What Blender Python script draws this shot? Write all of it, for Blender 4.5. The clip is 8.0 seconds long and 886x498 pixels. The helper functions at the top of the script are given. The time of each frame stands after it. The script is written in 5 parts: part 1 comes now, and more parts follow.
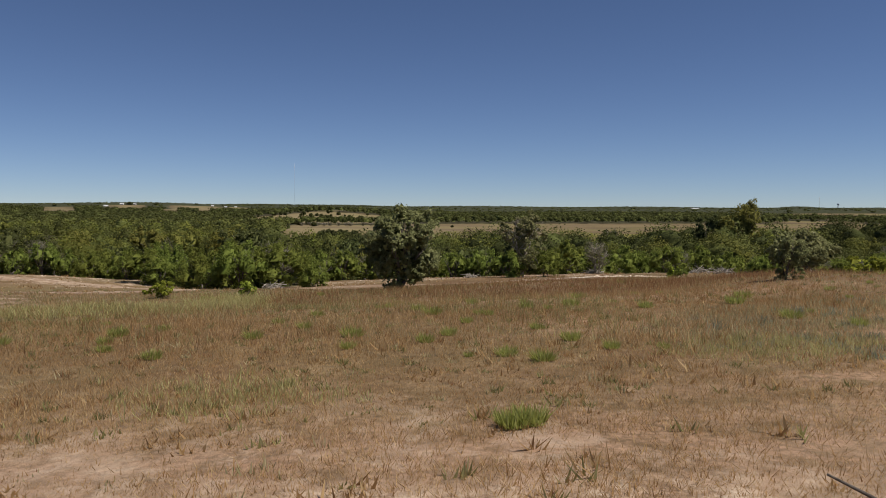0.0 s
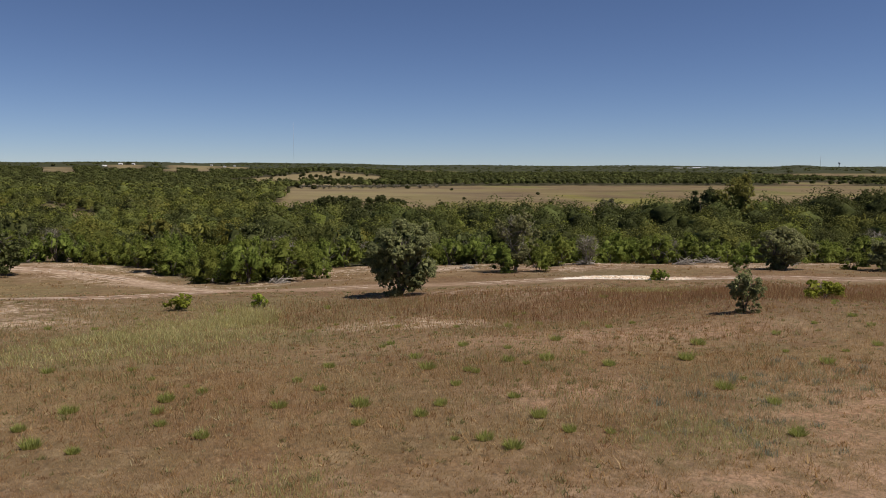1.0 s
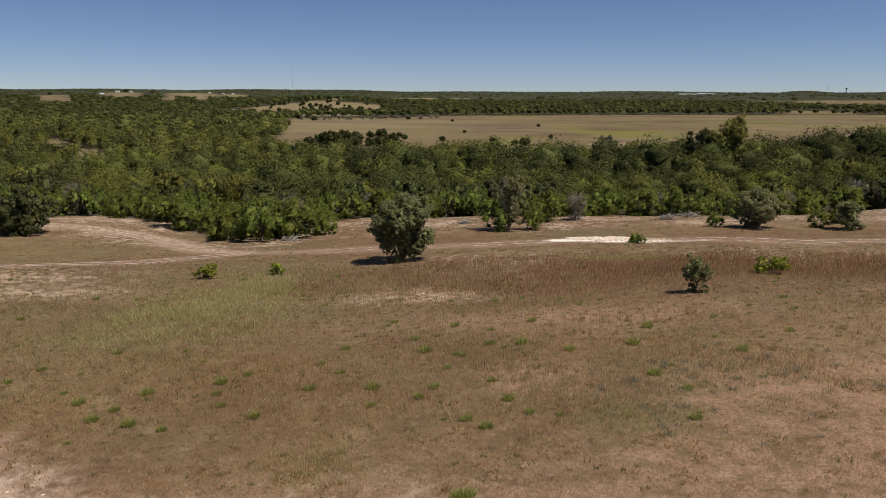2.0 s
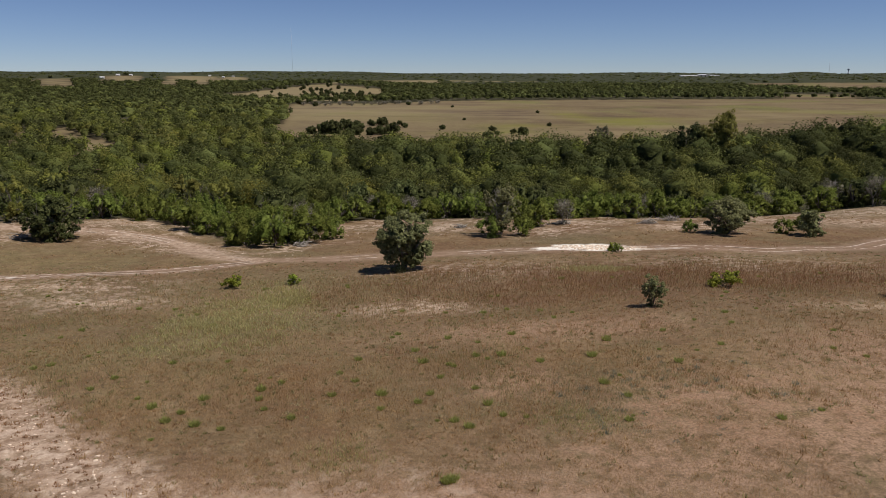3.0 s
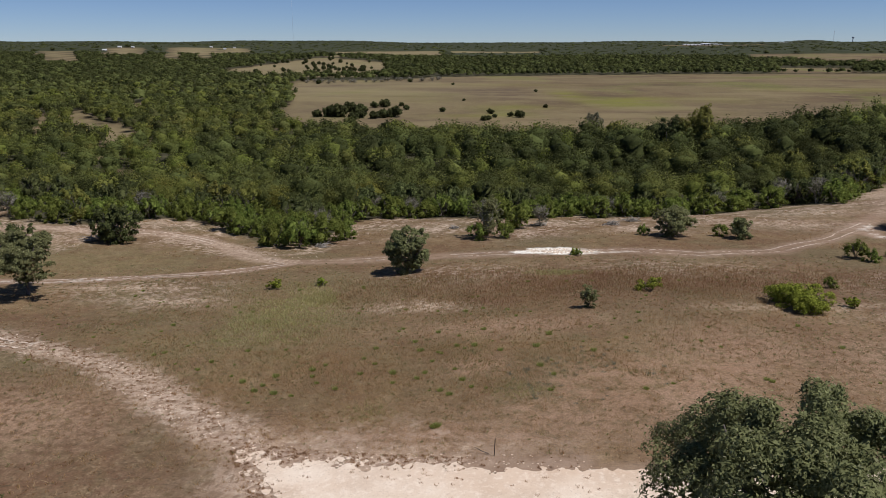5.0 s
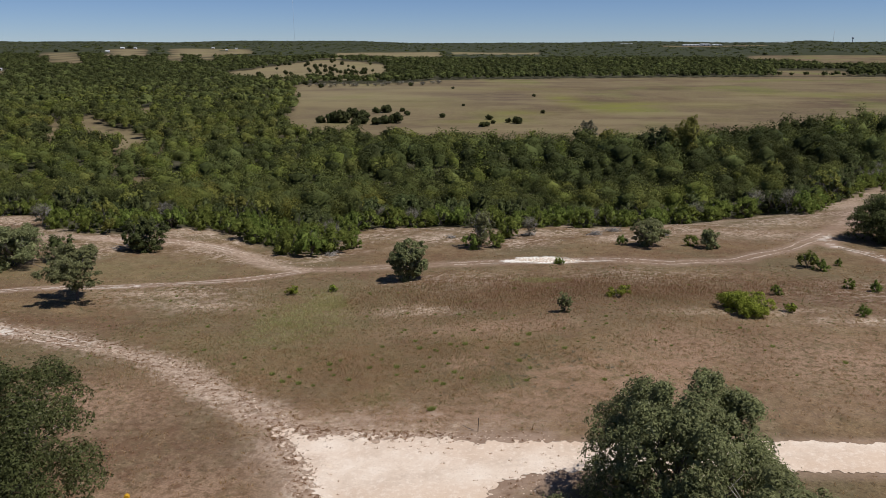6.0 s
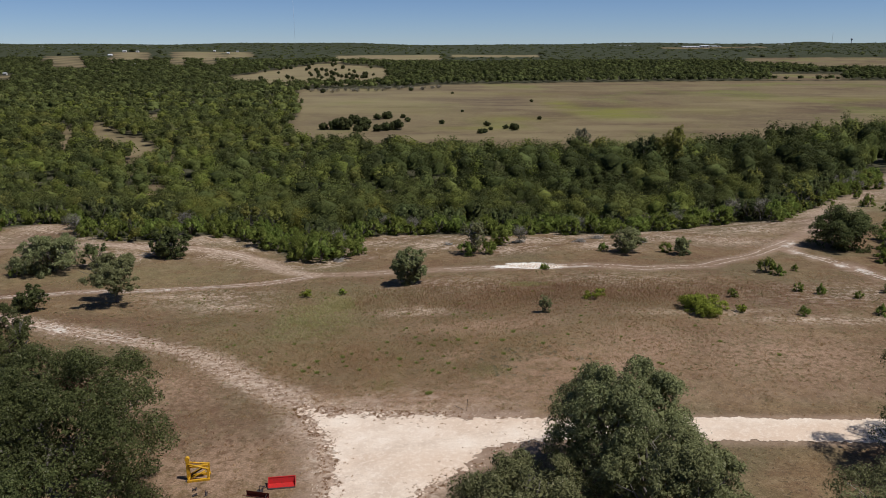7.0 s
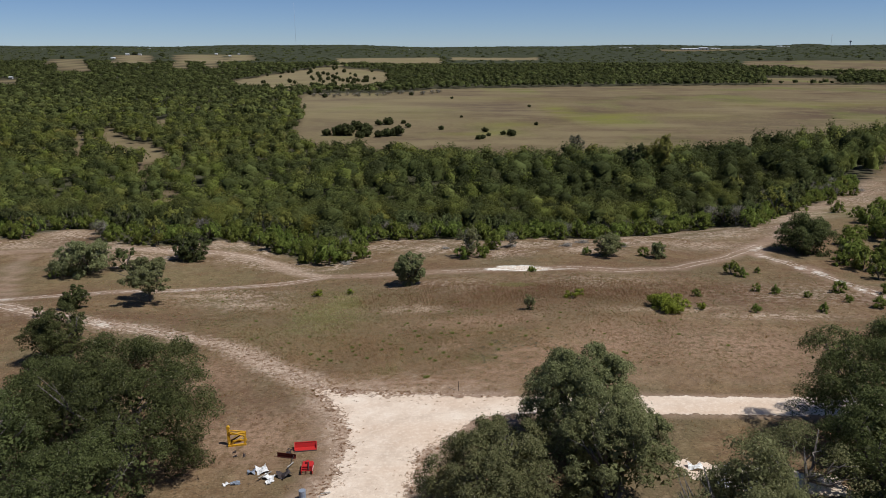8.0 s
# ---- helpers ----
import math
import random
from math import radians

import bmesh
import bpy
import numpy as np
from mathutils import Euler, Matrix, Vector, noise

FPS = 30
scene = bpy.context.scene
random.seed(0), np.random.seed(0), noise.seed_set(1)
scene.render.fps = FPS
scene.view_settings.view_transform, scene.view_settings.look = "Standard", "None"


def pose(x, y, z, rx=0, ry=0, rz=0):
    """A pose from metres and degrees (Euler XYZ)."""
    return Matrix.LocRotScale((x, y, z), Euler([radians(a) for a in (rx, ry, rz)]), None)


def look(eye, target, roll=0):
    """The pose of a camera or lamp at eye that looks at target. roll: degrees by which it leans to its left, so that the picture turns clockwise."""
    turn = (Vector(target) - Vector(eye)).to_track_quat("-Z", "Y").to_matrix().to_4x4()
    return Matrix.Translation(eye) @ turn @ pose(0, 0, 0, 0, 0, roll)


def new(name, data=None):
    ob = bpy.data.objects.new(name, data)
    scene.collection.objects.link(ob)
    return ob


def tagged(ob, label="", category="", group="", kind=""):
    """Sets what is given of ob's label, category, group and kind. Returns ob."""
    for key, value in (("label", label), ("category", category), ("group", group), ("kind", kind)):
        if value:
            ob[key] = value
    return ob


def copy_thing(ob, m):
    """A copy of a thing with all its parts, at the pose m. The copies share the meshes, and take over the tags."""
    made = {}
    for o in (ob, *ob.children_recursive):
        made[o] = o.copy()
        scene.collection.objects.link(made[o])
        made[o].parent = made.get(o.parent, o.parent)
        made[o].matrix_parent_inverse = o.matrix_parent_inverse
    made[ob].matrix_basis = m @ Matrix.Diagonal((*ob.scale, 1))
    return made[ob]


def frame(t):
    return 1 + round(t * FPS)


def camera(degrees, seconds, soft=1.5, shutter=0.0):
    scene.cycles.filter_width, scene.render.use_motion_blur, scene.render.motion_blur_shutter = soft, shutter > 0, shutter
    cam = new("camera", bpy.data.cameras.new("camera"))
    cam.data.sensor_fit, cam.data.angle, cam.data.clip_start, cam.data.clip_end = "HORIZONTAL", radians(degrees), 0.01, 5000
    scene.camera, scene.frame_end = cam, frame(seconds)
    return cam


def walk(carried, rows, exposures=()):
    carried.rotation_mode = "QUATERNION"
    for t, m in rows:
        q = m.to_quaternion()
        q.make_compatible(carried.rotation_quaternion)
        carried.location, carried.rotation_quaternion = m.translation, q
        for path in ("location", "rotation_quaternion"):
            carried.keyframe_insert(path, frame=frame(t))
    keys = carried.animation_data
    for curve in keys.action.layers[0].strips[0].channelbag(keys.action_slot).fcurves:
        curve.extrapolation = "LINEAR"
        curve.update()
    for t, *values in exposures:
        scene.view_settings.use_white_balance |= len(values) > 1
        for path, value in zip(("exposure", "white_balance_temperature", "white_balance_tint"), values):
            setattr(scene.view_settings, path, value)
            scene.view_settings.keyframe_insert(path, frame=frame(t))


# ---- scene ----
cam = camera(61.4, 8.0, soft=0.8)
PATH = [
    (0, (0.076, -0.050, 3.657), (0.083, 1.948, 3.553), 0.2),
    (0.5, (0.182, -1.462, 5.643), (0.191, 0.535, 5.544), 0.2),
    (1, (0.270, -3.652, 7.811), (0.278, -1.664, 7.596), 0.2),
    (1.5, (0.416, -6.293, 9.933), (0.423, -4.331, 9.546), 0.2),
    (2, (0.576, -9.491, 12.151), (0.581, -7.534, 11.744), 0.1),
    (3.5, (1.082, -20.843, 18.762), (1.085, -18.906, 18.262), 0.0),
    (4, (1.290, -25.268, 21.061), (1.291, -23.341, 20.527), -0.0),
    (4.5, (1.542, -29.673, 23.168), (1.541, -27.745, 22.634), -0.1),
    (6, (2.302, -45.716, 30.031), (2.298, -43.788, 29.495), -0.1),
    (6.5, (2.559, -51.401, 32.097), (2.554, -49.473, 31.563), -0.1),
    (7, (2.845, -57.553, 34.356), (2.840, -55.626, 33.823), -0.2),
    (7.5, (3.144, -63.669, 36.481), (3.138, -61.742, 35.948), -0.2),
    (8, (3.457, -70.203, 38.396), (3.451, -68.274, 37.866), -0.2),
]
walk(cam, [(t, look(eye, target, roll)) for t, eye, target, roll in PATH], exposures=[(0.0, 0.01, 6600.0, 13.0), (2.0, -0.06, 6600.0, 17.0), (3.5, -0.14, 6200.0, 16.0), (6.0, -0.15, 5950.0, 14.0), (8.0, -0.16, 5900.0, 12.0)])

# ---- world, sun, exposure ----
SUN_TO = Vector((0.50, -0.17, 1.0)).normalized()
world = bpy.data.worlds.new("sky")
scene.world = world
world.use_nodes = True
wn = world.node_tree.nodes
sky = wn.new("ShaderNodeTexSky")
sky.sky_type = "NISHITA"
sky.sun_disc = False
sky.sun_elevation = math.asin(SUN_TO.z)
sky.sun_rotation = math.atan2(SUN_TO.x, SUN_TO.y)
sky.altitude = 250
sky.air_density, sky.dust_density, sky.ozone_density = 0.6, 0.0, 1.8
wn["Background"].inputs["Strength"].default_value = 0.066
deep = wn.new("ShaderNodeMix")
deep.data_type, deep.blend_type = "RGBA", "MULTIPLY"
deep.inputs[0].default_value, deep.inputs[7].default_value = 1.0, (0.86, 0.948, 1.10, 1)
world.node_tree.links.new(sky.outputs[0], deep.inputs[6])
world.node_tree.links.new(deep.outputs[2], wn["Background"].inputs["Color"])
sun = new("sun", bpy.data.lights.new("sun", "SUN"))
sun.data.energy, sun.data.angle, sun.data.color = 4.3, radians(0.53), (1.0, 0.95, 0.87)
sun.matrix_world = look((60, -40, 90), Vector((60, -40, 90)) - SUN_TO)


# ---- materials ----
class Mat:
    """A node material with a few shorthands."""

    def __init__(self, name, rough=0.9, spec=0.2, metal=0.0):
        self.m = bpy.data.materials.new(name)
        self.m.use_nodes = True
        self.t = self.m.node_tree
        self.p = self.t.nodes["Principled BSDF"]
        self.p.inputs["Roughness"].default_value = rough
        self.p.inputs["Specular IOR Level"].default_value = spec
        self.p.inputs["Metallic"].default_value = metal
        self.at = self.t.nodes.new("ShaderNodeTexCoord").outputs["Object"]

    def put(self, value, socket):
        if hasattr(value, "is_output"):
            self.t.links.new(value, socket)
        elif isinstance(value, tuple) and len(value) == 3 and socket.type == "RGBA":
            socket.default_value = (*value, 1)
        else:
            socket.default_value = value

    def noise(self, scale, detail=4, rough=0.55, stretch=(1, 1, 1), warp=0.0, out="Fac"):
        mp = self.t.nodes.new("ShaderNodeMapping")
        mp.inputs["Scale"].default_value = stretch
        self.t.links.new(self.at, mp.inputs["Vector"])
        n = self.t.nodes.new("ShaderNodeTexNoise")
        n.inputs["Scale"].default_value, n.inputs["Detail"].default_value = scale, detail
        n.inputs["Roughness"].default_value, n.inputs["Distortion"].default_value = rough, warp
        self.t.links.new(mp.outputs[0], n.inputs["Vector"])
        return n.outputs[out]

    def cells(self, scale, out="Distance", stretch=(1, 1, 1)):
        mp = self.t.nodes.new("ShaderNodeMapping")
        mp.inputs["Scale"].default_value = stretch
        self.t.links.new(self.at, mp.inputs["Vector"])
        n = self.t.nodes.new("ShaderNodeTexVoronoi")
        n.inputs["Scale"].default_value = scale
        self.t.links.new(mp.outputs[0], n.inputs["Vector"])
        return n.outputs[out]

    def ramp(self, fac, *stops):
        r = self.t.nodes.new("ShaderNodeValToRGB")
        e = r.color_ramp.elements
        while len(e) < len(stops):
            e.new(0.5)
        for k, (where, colour) in enumerate(stops):
            e[k].position = where
            e[k].color = (*colour, 1) if isinstance(colour, tuple) else (colour, colour, colour, 1)
        self.put(fac, r.inputs["Fac"])
        return r.outputs["Color"]

    def mix(self, fac, a, b, how="MIX"):
        n = self.t.nodes.new("ShaderNodeMix")
        n.data_type, n.blend_type = "RGBA", how
        self.put(fac, n.inputs[0]), self.put(a, n.inputs[6]), self.put(b, n.inputs[7])
        return n.outputs[2]

    def math(self, op, a, b=0.0):
        n = self.t.nodes.new("ShaderNodeMath")
        n.operation, n.use_clamp = op, False
        self.put(a, n.inputs[0]), self.put(b, n.inputs[1])
        return n.outputs[0]

    def attr(self, name):
        n = self.t.nodes.new("ShaderNodeAttribute")
        n.attribute_name = name
        return n.outputs["Fac"]

    def island(self):
        return self.t.nodes.new("ShaderNodeNewGeometry").outputs["Random Per Island"]

    def chance(self):
        return self.t.nodes.new("ShaderNodeObjectInfo").outputs["Random"]

    def colour(self, value):
        self.put(value, self.p.inputs["Base Color"])
        return self

    def bump(self, fac, strength=0.3, distance=0.02):
        b = self.t.nodes.new("ShaderNodeBump")
        b.inputs["Strength"].default_value, b.inputs["Distance"].default_value = strength, distance
        self.put(fac, b.inputs["Height"])
        self.t.links.new(b.outputs[0], self.p.inputs["Normal"])
        return self


def leaf_material(name, dark, light, odd, share=0.06, through_share=0.42, tint=None, clump_shade=False):
    """Foliage: colour varies leaf by leaf and tree by tree; a little light comes through; some crowns get painted
    leaf-gap shade.
    """
    k = Mat(name, rough=0.8, spec=0.06)
    base = k.ramp(k.island(), (0.0, dark), (0.75, light), (1 - share, light), (1.0, odd))
    if tint:
        base = k.mix(1.0, base, k.ramp(k.attr("tint"), *tint), "MULTIPLY")
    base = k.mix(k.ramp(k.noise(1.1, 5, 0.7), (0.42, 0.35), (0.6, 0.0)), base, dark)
    if clump_shade:
        # Shade of the gaps between leaves, painted into the colour as near-black mottle.
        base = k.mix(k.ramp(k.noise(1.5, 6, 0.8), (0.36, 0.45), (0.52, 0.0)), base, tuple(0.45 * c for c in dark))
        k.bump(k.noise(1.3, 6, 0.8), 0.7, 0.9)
    hue = k.t.nodes.new("ShaderNodeHueSaturation")
    k.put(k.math("ADD", 0.484, k.math("MULTIPLY", k.chance(), 0.024)), hue.inputs["Hue"])
    k.put(k.math("ADD", 0.86, k.math("MULTIPLY", k.chance(), 0.28)), hue.inputs["Value"])
    k.put(base, hue.inputs["Color"])
    k.colour(hue.outputs[0])
    soft = k.t.nodes.new("ShaderNodeBsdfTranslucent")
    k.put(hue.outputs[0], soft.inputs["Color"])
    both = k.t.nodes.new("ShaderNodeMixShader")
    both.inputs[0].default_value = through_share
    k.t.links.new(k.p.outputs[0], both.inputs[1])
    k.t.links.new(soft.outputs[0], both.inputs[2])
    k.t.links.new(both.outputs[0], k.t.nodes["Material Output"].inputs["Surface"])
    return k.m


OAK_LEAF = leaf_material("live_oak_leaves", (0.060, 0.072, 0.024), (0.178, 0.200, 0.070), (0.30, 0.30, 0.17), 0.08)
PALE_OAK = leaf_material("grey_green_oak_leaves", (0.125, 0.136, 0.055), (0.305, 0.312, 0.135), (0.42, 0.40, 0.23))
SAGE_LEAF = leaf_material("grey_oak_leaves", (0.155, 0.162, 0.068), (0.315, 0.322, 0.14), (0.42, 0.40, 0.24))
CEDAR_LEAF = leaf_material("juniper_foliage", (0.122, 0.156, 0.029), (0.235, 0.278, 0.060), (0.24, 0.23, 0.09))
FIELD_LEAF = leaf_material("dark_juniper_foliage", (0.050, 0.058, 0.020), (0.105, 0.115, 0.042), (0.15, 0.13, 0.06))
GREY_LEAF = leaf_material("grey_brush_twigs", (0.118, 0.112, 0.066), (0.238, 0.225, 0.145), (0.32, 0.30, 0.21))
YELLOW_LEAF = leaf_material("yellowing_leaves", (0.15, 0.156, 0.034), (0.30, 0.296, 0.074), (0.36, 0.33, 0.10))
BROWN_LEAF = leaf_material("withered_leaves", (0.085, 0.042, 0.026), (0.19, 0.098, 0.06), (0.26, 0.17, 0.11))
BRIGHT_LEAF = leaf_material("bright_shrub_leaves", (0.19, 0.235, 0.028), (0.38, 0.43, 0.068), (0.44, 0.44, 0.12))
# The lowest, bluish stops also carry the painted haze of the far woods.
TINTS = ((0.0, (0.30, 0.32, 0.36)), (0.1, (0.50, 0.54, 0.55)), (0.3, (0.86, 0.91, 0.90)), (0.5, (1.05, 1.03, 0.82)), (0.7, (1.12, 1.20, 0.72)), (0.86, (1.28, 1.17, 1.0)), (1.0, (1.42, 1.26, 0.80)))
WOODS_PLAIN = leaf_material("creek_tree_leaves", (0.045, 0.056, 0.022), (0.115, 0.130, 0.050), (0.18, 0.16, 0.07))
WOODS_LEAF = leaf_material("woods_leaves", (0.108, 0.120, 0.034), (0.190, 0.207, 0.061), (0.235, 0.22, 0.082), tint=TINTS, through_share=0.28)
FAR_CROWN = leaf_material("far_tree_tops", (0.042, 0.046, 0.024), (0.074, 0.080, 0.042), (0.10, 0.10, 0.06), through_share=0.1, clump_shade=True)
WOODS_CROWN = leaf_material("woods_crowns", (0.108, 0.120, 0.034), (0.190, 0.207, 0.061), (0.235, 0.22, 0.082), tint=TINTS, through_share=0.1, clump_shade=True)

_k = Mat("bark", rough=0.95)
BARK = _k.colour(_k.ramp(_k.noise(9, 6, stretch=(1, 1, 0.25)), (0.3, (0.07, 0.058, 0.048)), (0.7, (0.20, 0.175, 0.15)))).bump(_k.noise(14, 5, stretch=(1, 1, 0.2)), 0.8, 0.03).m
_k = Mat("dead_wood", rough=0.9)
DEADWOOD = _k.colour(_k.ramp(_k.noise(8, 5, stretch=(1, 1, 0.3)), (0.3, (0.24, 0.212, 0.172)), (0.7, (0.43, 0.39, 0.325)))).m

_k = Mat("dry_prairie_ground", rough=1.0, spec=0.05)
_tan = _k.ramp(_k.noise(0.55, 6, 0.7), (0.3, (0.130, 0.078, 0.037)), (0.5, (0.230, 0.150, 0.074)), (0.72, (0.330, 0.232, 0.117)))
_tan = _k.mix(_k.ramp(_k.noise(0.07, 5, 0.6), (0.44, 0.0), (0.6, 0.7)), _tan, (0.165, 0.092, 0.052))
_tan = _k.mix(_k.ramp(_k.noise(0.06, 6, 0.65, stretch=(1, 1.3, 1.9)), (0.47, 0.0), (0.62, 0.65)), _tan, (0.155, 0.135, 0.068))
_tan = _k.mix(_k.math("MULTIPLY", _k.attr("russet"), _k.ramp(_k.noise(0.9, 4, 0.7), (0.35, 0.3), (0.6, 0.95))), _tan, (0.135, 0.066, 0.042))
_tan = _k.mix(_k.math("MULTIPLY", _k.attr("olive"), _k.ramp(_k.noise(0.7, 4, 0.7), (0.35, 0.3), (0.6, 0.95))), _tan, (0.245, 0.222, 0.095))
_tan = _k.mix(_k.ramp(_k.noise(0.24, 6, 0.72), (0.5, 0.0), (0.64, 0.42)), _tan, (0.150, 0.130, 0.060))
_tan = _k.mix(_k.ramp(_k.noise(0.19, 6, 0.72, stretch=(1.2, 0.8, 1.7)), (0.5, 0.0), (0.64, 0.5)), _tan, (0.180, 0.098, 0.055))
_tan = _k.mix(_k.ramp(_k.noise(0.33, 6, 0.75, stretch=(1, 1.4, 1.2)), (0.53, 0.0), (0.66, 0.6)), _tan, (0.315, 0.235, 0.130))
_tan = _k.mix(_k.ramp(_k.noise(3.4, 2, 0.5), (0.3, 0.9), (0.42, 0.0)), _tan, (0.085, 0.062, 0.034))
_tan = _k.mix(_k.ramp(_k.noise(2.6, 5, 0.75), (0.53, 0.0), (0.66, 0.6)), _tan, (0.36, 0.262, 0.150))
_tan = _k.mix(_k.math("MULTIPLY", _k.attr("bare"), _k.ramp(_k.noise(1.3, 6, 0.72), (0.38, 0.0), (0.56, 1.0))), _tan, (0.40, 0.262, 0.165))
_tan = _k.mix(_k.math("MULTIPLY", _k.attr("scar"), _k.ramp(_k.noise(2.4, 7, 0.78), (0.42, 0.0), (0.58, 0.85))), _tan, _k.ramp(_k.noise(3.1, 5, 0.7), (0.35, (0.31, 0.170, 0.098)), (0.65, (0.45, 0.295, 0.185))))
_tan = _k.mix(_k.ramp(_k.noise(8, 3, 0.7), (0.36, 0.6), (0.6, 0.0)), _tan, (0.10, 0.068, 0.040))
_stone = _k.ramp(_k.noise(1.8, 5, 0.7), (0.3, (0.31, 0.21, 0.142)), (0.5, (0.47, 0.355, 0.255)), (0.66, (0.63, 0.515, 0.395)))
_spots = _k.ramp(_k.noise(1.1, 6, 0.72, warp=0.4), (0.5, 0.0), (0.56, 1.0))
_col = _k.mix(_k.math("MULTIPLY", _k.attr("rubble"), _spots), _tan, _stone)
_dust = _k.ramp(_k.noise(0.9, 5, 0.65), (0.3, (0.275, 0.180, 0.122)), (0.7, (0.46, 0.335, 0.238)))
_col = _k.mix(_k.attr("trail"), _col, _dust)
_clay = _k.ramp(_k.noise(1.6, 6, 0.7), (0.32, (0.37, 0.25, 0.165)), (0.5, (0.53, 0.395, 0.275)), (0.66, (0.70, 0.58, 0.44)))
_col = _k.mix(_k.math("MULTIPLY", _k.attr("pale"), _k.ramp(_k.noise(1.5, 7, 0.78), (0.43, 0.0), (0.56, 1.0))), _col, _clay)
_ragged = _k.math("ADD", _k.attr("chalk"), -0.12)
_ragged = _k.math("ADD", _ragged, _k.math("MULTIPLY", _k.math("SUBTRACT", _k.noise(0.9, 6, 0.7), 0.5), 1.1))
_col = _k.mix(_k.ramp(_ragged, (0.14, 0.0), (0.48, 1.0)), _col, _k.ramp(_k.noise(2.5, 5, 0.7), (0.35, (0.74, 0.66, 0.52)), (0.6, (0.93, 0.88, 0.76))))
_past = _k.ramp(_k.noise(0.0075, 4, 0.5, warp=0.3), (0.36, (0.118, 0.080, 0.050)), (0.46, (0.168, 0.122, 0.067)), (0.54, (0.196, 0.149, 0.079)), (0.66, (0.168, 0.126, 0.069)))
_past = _k.mix(_k.ramp(_k.noise(0.012, 3, 0.5, stretch=(1, 0.6, 1), warp=0.2), (0.53, 0.0), (0.64, 0.75)), _past, (0.165, 0.172, 0.046))
_past = _k.mix(_k.ramp(_k.noise(0.02, 4, 0.6), (0.5, 0.0), (0.66, 0.6)), _past, (0.115, 0.080, 0.054))
_past = _k.mix(_k.ramp(_k.noise(0.05, 5, 0.7), (0.5, 0.0), (0.62, 0.55)), _past, (0.215, 0.175, 0.085))
_past = _k.mix(_k.ramp(_k.noise(0.35, 4, 0.7), (0.4, 0.45), (0.6, 0.0)), _past, (0.125, 0.095, 0.052))
_past = _k.mix(_k.math("MULTIPLY", _k.attr("straw"), _k.ramp(_k.noise(0.04, 5, 0.7, stretch=(0.5, 1, 1)), (0.36, 0.45), (0.6, 1.0))), _past, (0.268, 0.222, 0.115))
_past = _k.mix(_k.math("MULTIPLY", _k.attr("burnt"), _k.ramp(_k.noise(0.06, 5, 0.7, stretch=(0.5, 1, 1)), (0.38, 0.2), (0.6, 0.9))), _past, (0.105, 0.072, 0.053))
_past = _k.mix(_k.math("MULTIPLY", _k.attr("lush"), _k.ramp(_k.noise(0.05, 5, 0.7, stretch=(0.5, 1, 1)), (0.38, 0.3), (0.6, 0.95))), _past, (0.190, 0.185, 0.036))
_past = _k.mix(_k.ramp(_k.noise(0.028, 5, 0.65, stretch=(0.35, 1, 1)), (0.5, 0.0), (0.62, 0.6)), _past, (0.245, 0.195, 0.100))
_col = _k.mix(_k.attr("pasture"), _col, _past)
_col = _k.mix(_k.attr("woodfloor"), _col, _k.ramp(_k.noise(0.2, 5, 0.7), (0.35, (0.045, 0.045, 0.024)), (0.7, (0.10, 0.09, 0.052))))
GROUND = _k.colour(_col).bump(_k.noise(3.0, 6, 0.7), 0.7, 0.12).m

_k = Mat("crushed_limestone", rough=0.95, spec=0.1)
_c = _k.ramp(_k.noise(0.35, 6, 0.6), (0.3, (0.60, 0.465, 0.335)), (0.52, (0.75, 0.605, 0.45)), (0.75, (0.84, 0.71, 0.55)))
_c = _k.mix(_k.ramp(_k.cells(5.0), (0.05, 0.5), (0.35, 0.0)), _c, (0.50, 0.38, 0.27))
_c = _k.mix(_k.ramp(_k.noise(0.18, 4, 0.6, stretch=(0.25, 1, 1)), (0.45, 0.0), (0.63, 0.6)), _c, (0.66, 0.48, 0.325))
_c = _k.mix(_k.ramp(_k.noise(2.6, 6, 0.75), (0.5, 0.0), (0.64, 0.5)), _c, (0.90, 0.78, 0.63))
LIMESTONE = _k.colour(_c).bump(_k.noise(9, 5, 0.7), 0.6, 0.04).m

_k = Mat("worn_rut", rough=0.95, spec=0.1)
RUT = _k.colour(_k.ramp(_k.noise(2.2, 6, 0.7), (0.32, (0.42, 0.30, 0.21)), (0.5, (0.60, 0.48, 0.36)), (0.7, (0.74, 0.64, 0.50)))).bump(_k.noise(7, 5, 0.7), 0.6, 0.04).m


def paint(name, colour, worn, rough=0.5, metal=0.0):
    k = Mat(name, rough=rough, spec=0.4, metal=metal)
    return k.colour(k.mix(k.ramp(k.noise(6, 6, 0.7), (0.52, 0.0), (0.68, 0.8)), colour, worn)).bump(k.noise(25, 3), 0.15, 0.005).m


def grass_material(name, a, b, c):
    k = Mat(name, rough=0.9, spec=0.08)
    base = k.ramp(k.island(), (0.0, a), (0.55, b), (1.0, c))
    base = k.mix(k.ramp(k.noise(0.13, 4, 0.6), (0.45, 0.0), (0.62, 0.45)), base, a)
    k.colour(base)
    soft = k.t.nodes.new("ShaderNodeBsdfTranslucent")
    k.put(base, soft.inputs["Color"])
    both = k.t.nodes.new("ShaderNodeMixShader")
    both.inputs[0].default_value = 0.5
    k.t.links.new(k.p.outputs[0], both.inputs[1])
    k.t.links.new(soft.outputs[0], both.inputs[2])
    k.t.links.new(both.outputs[0], k.t.nodes["Material Output"].inputs["Surface"])
    return k.m


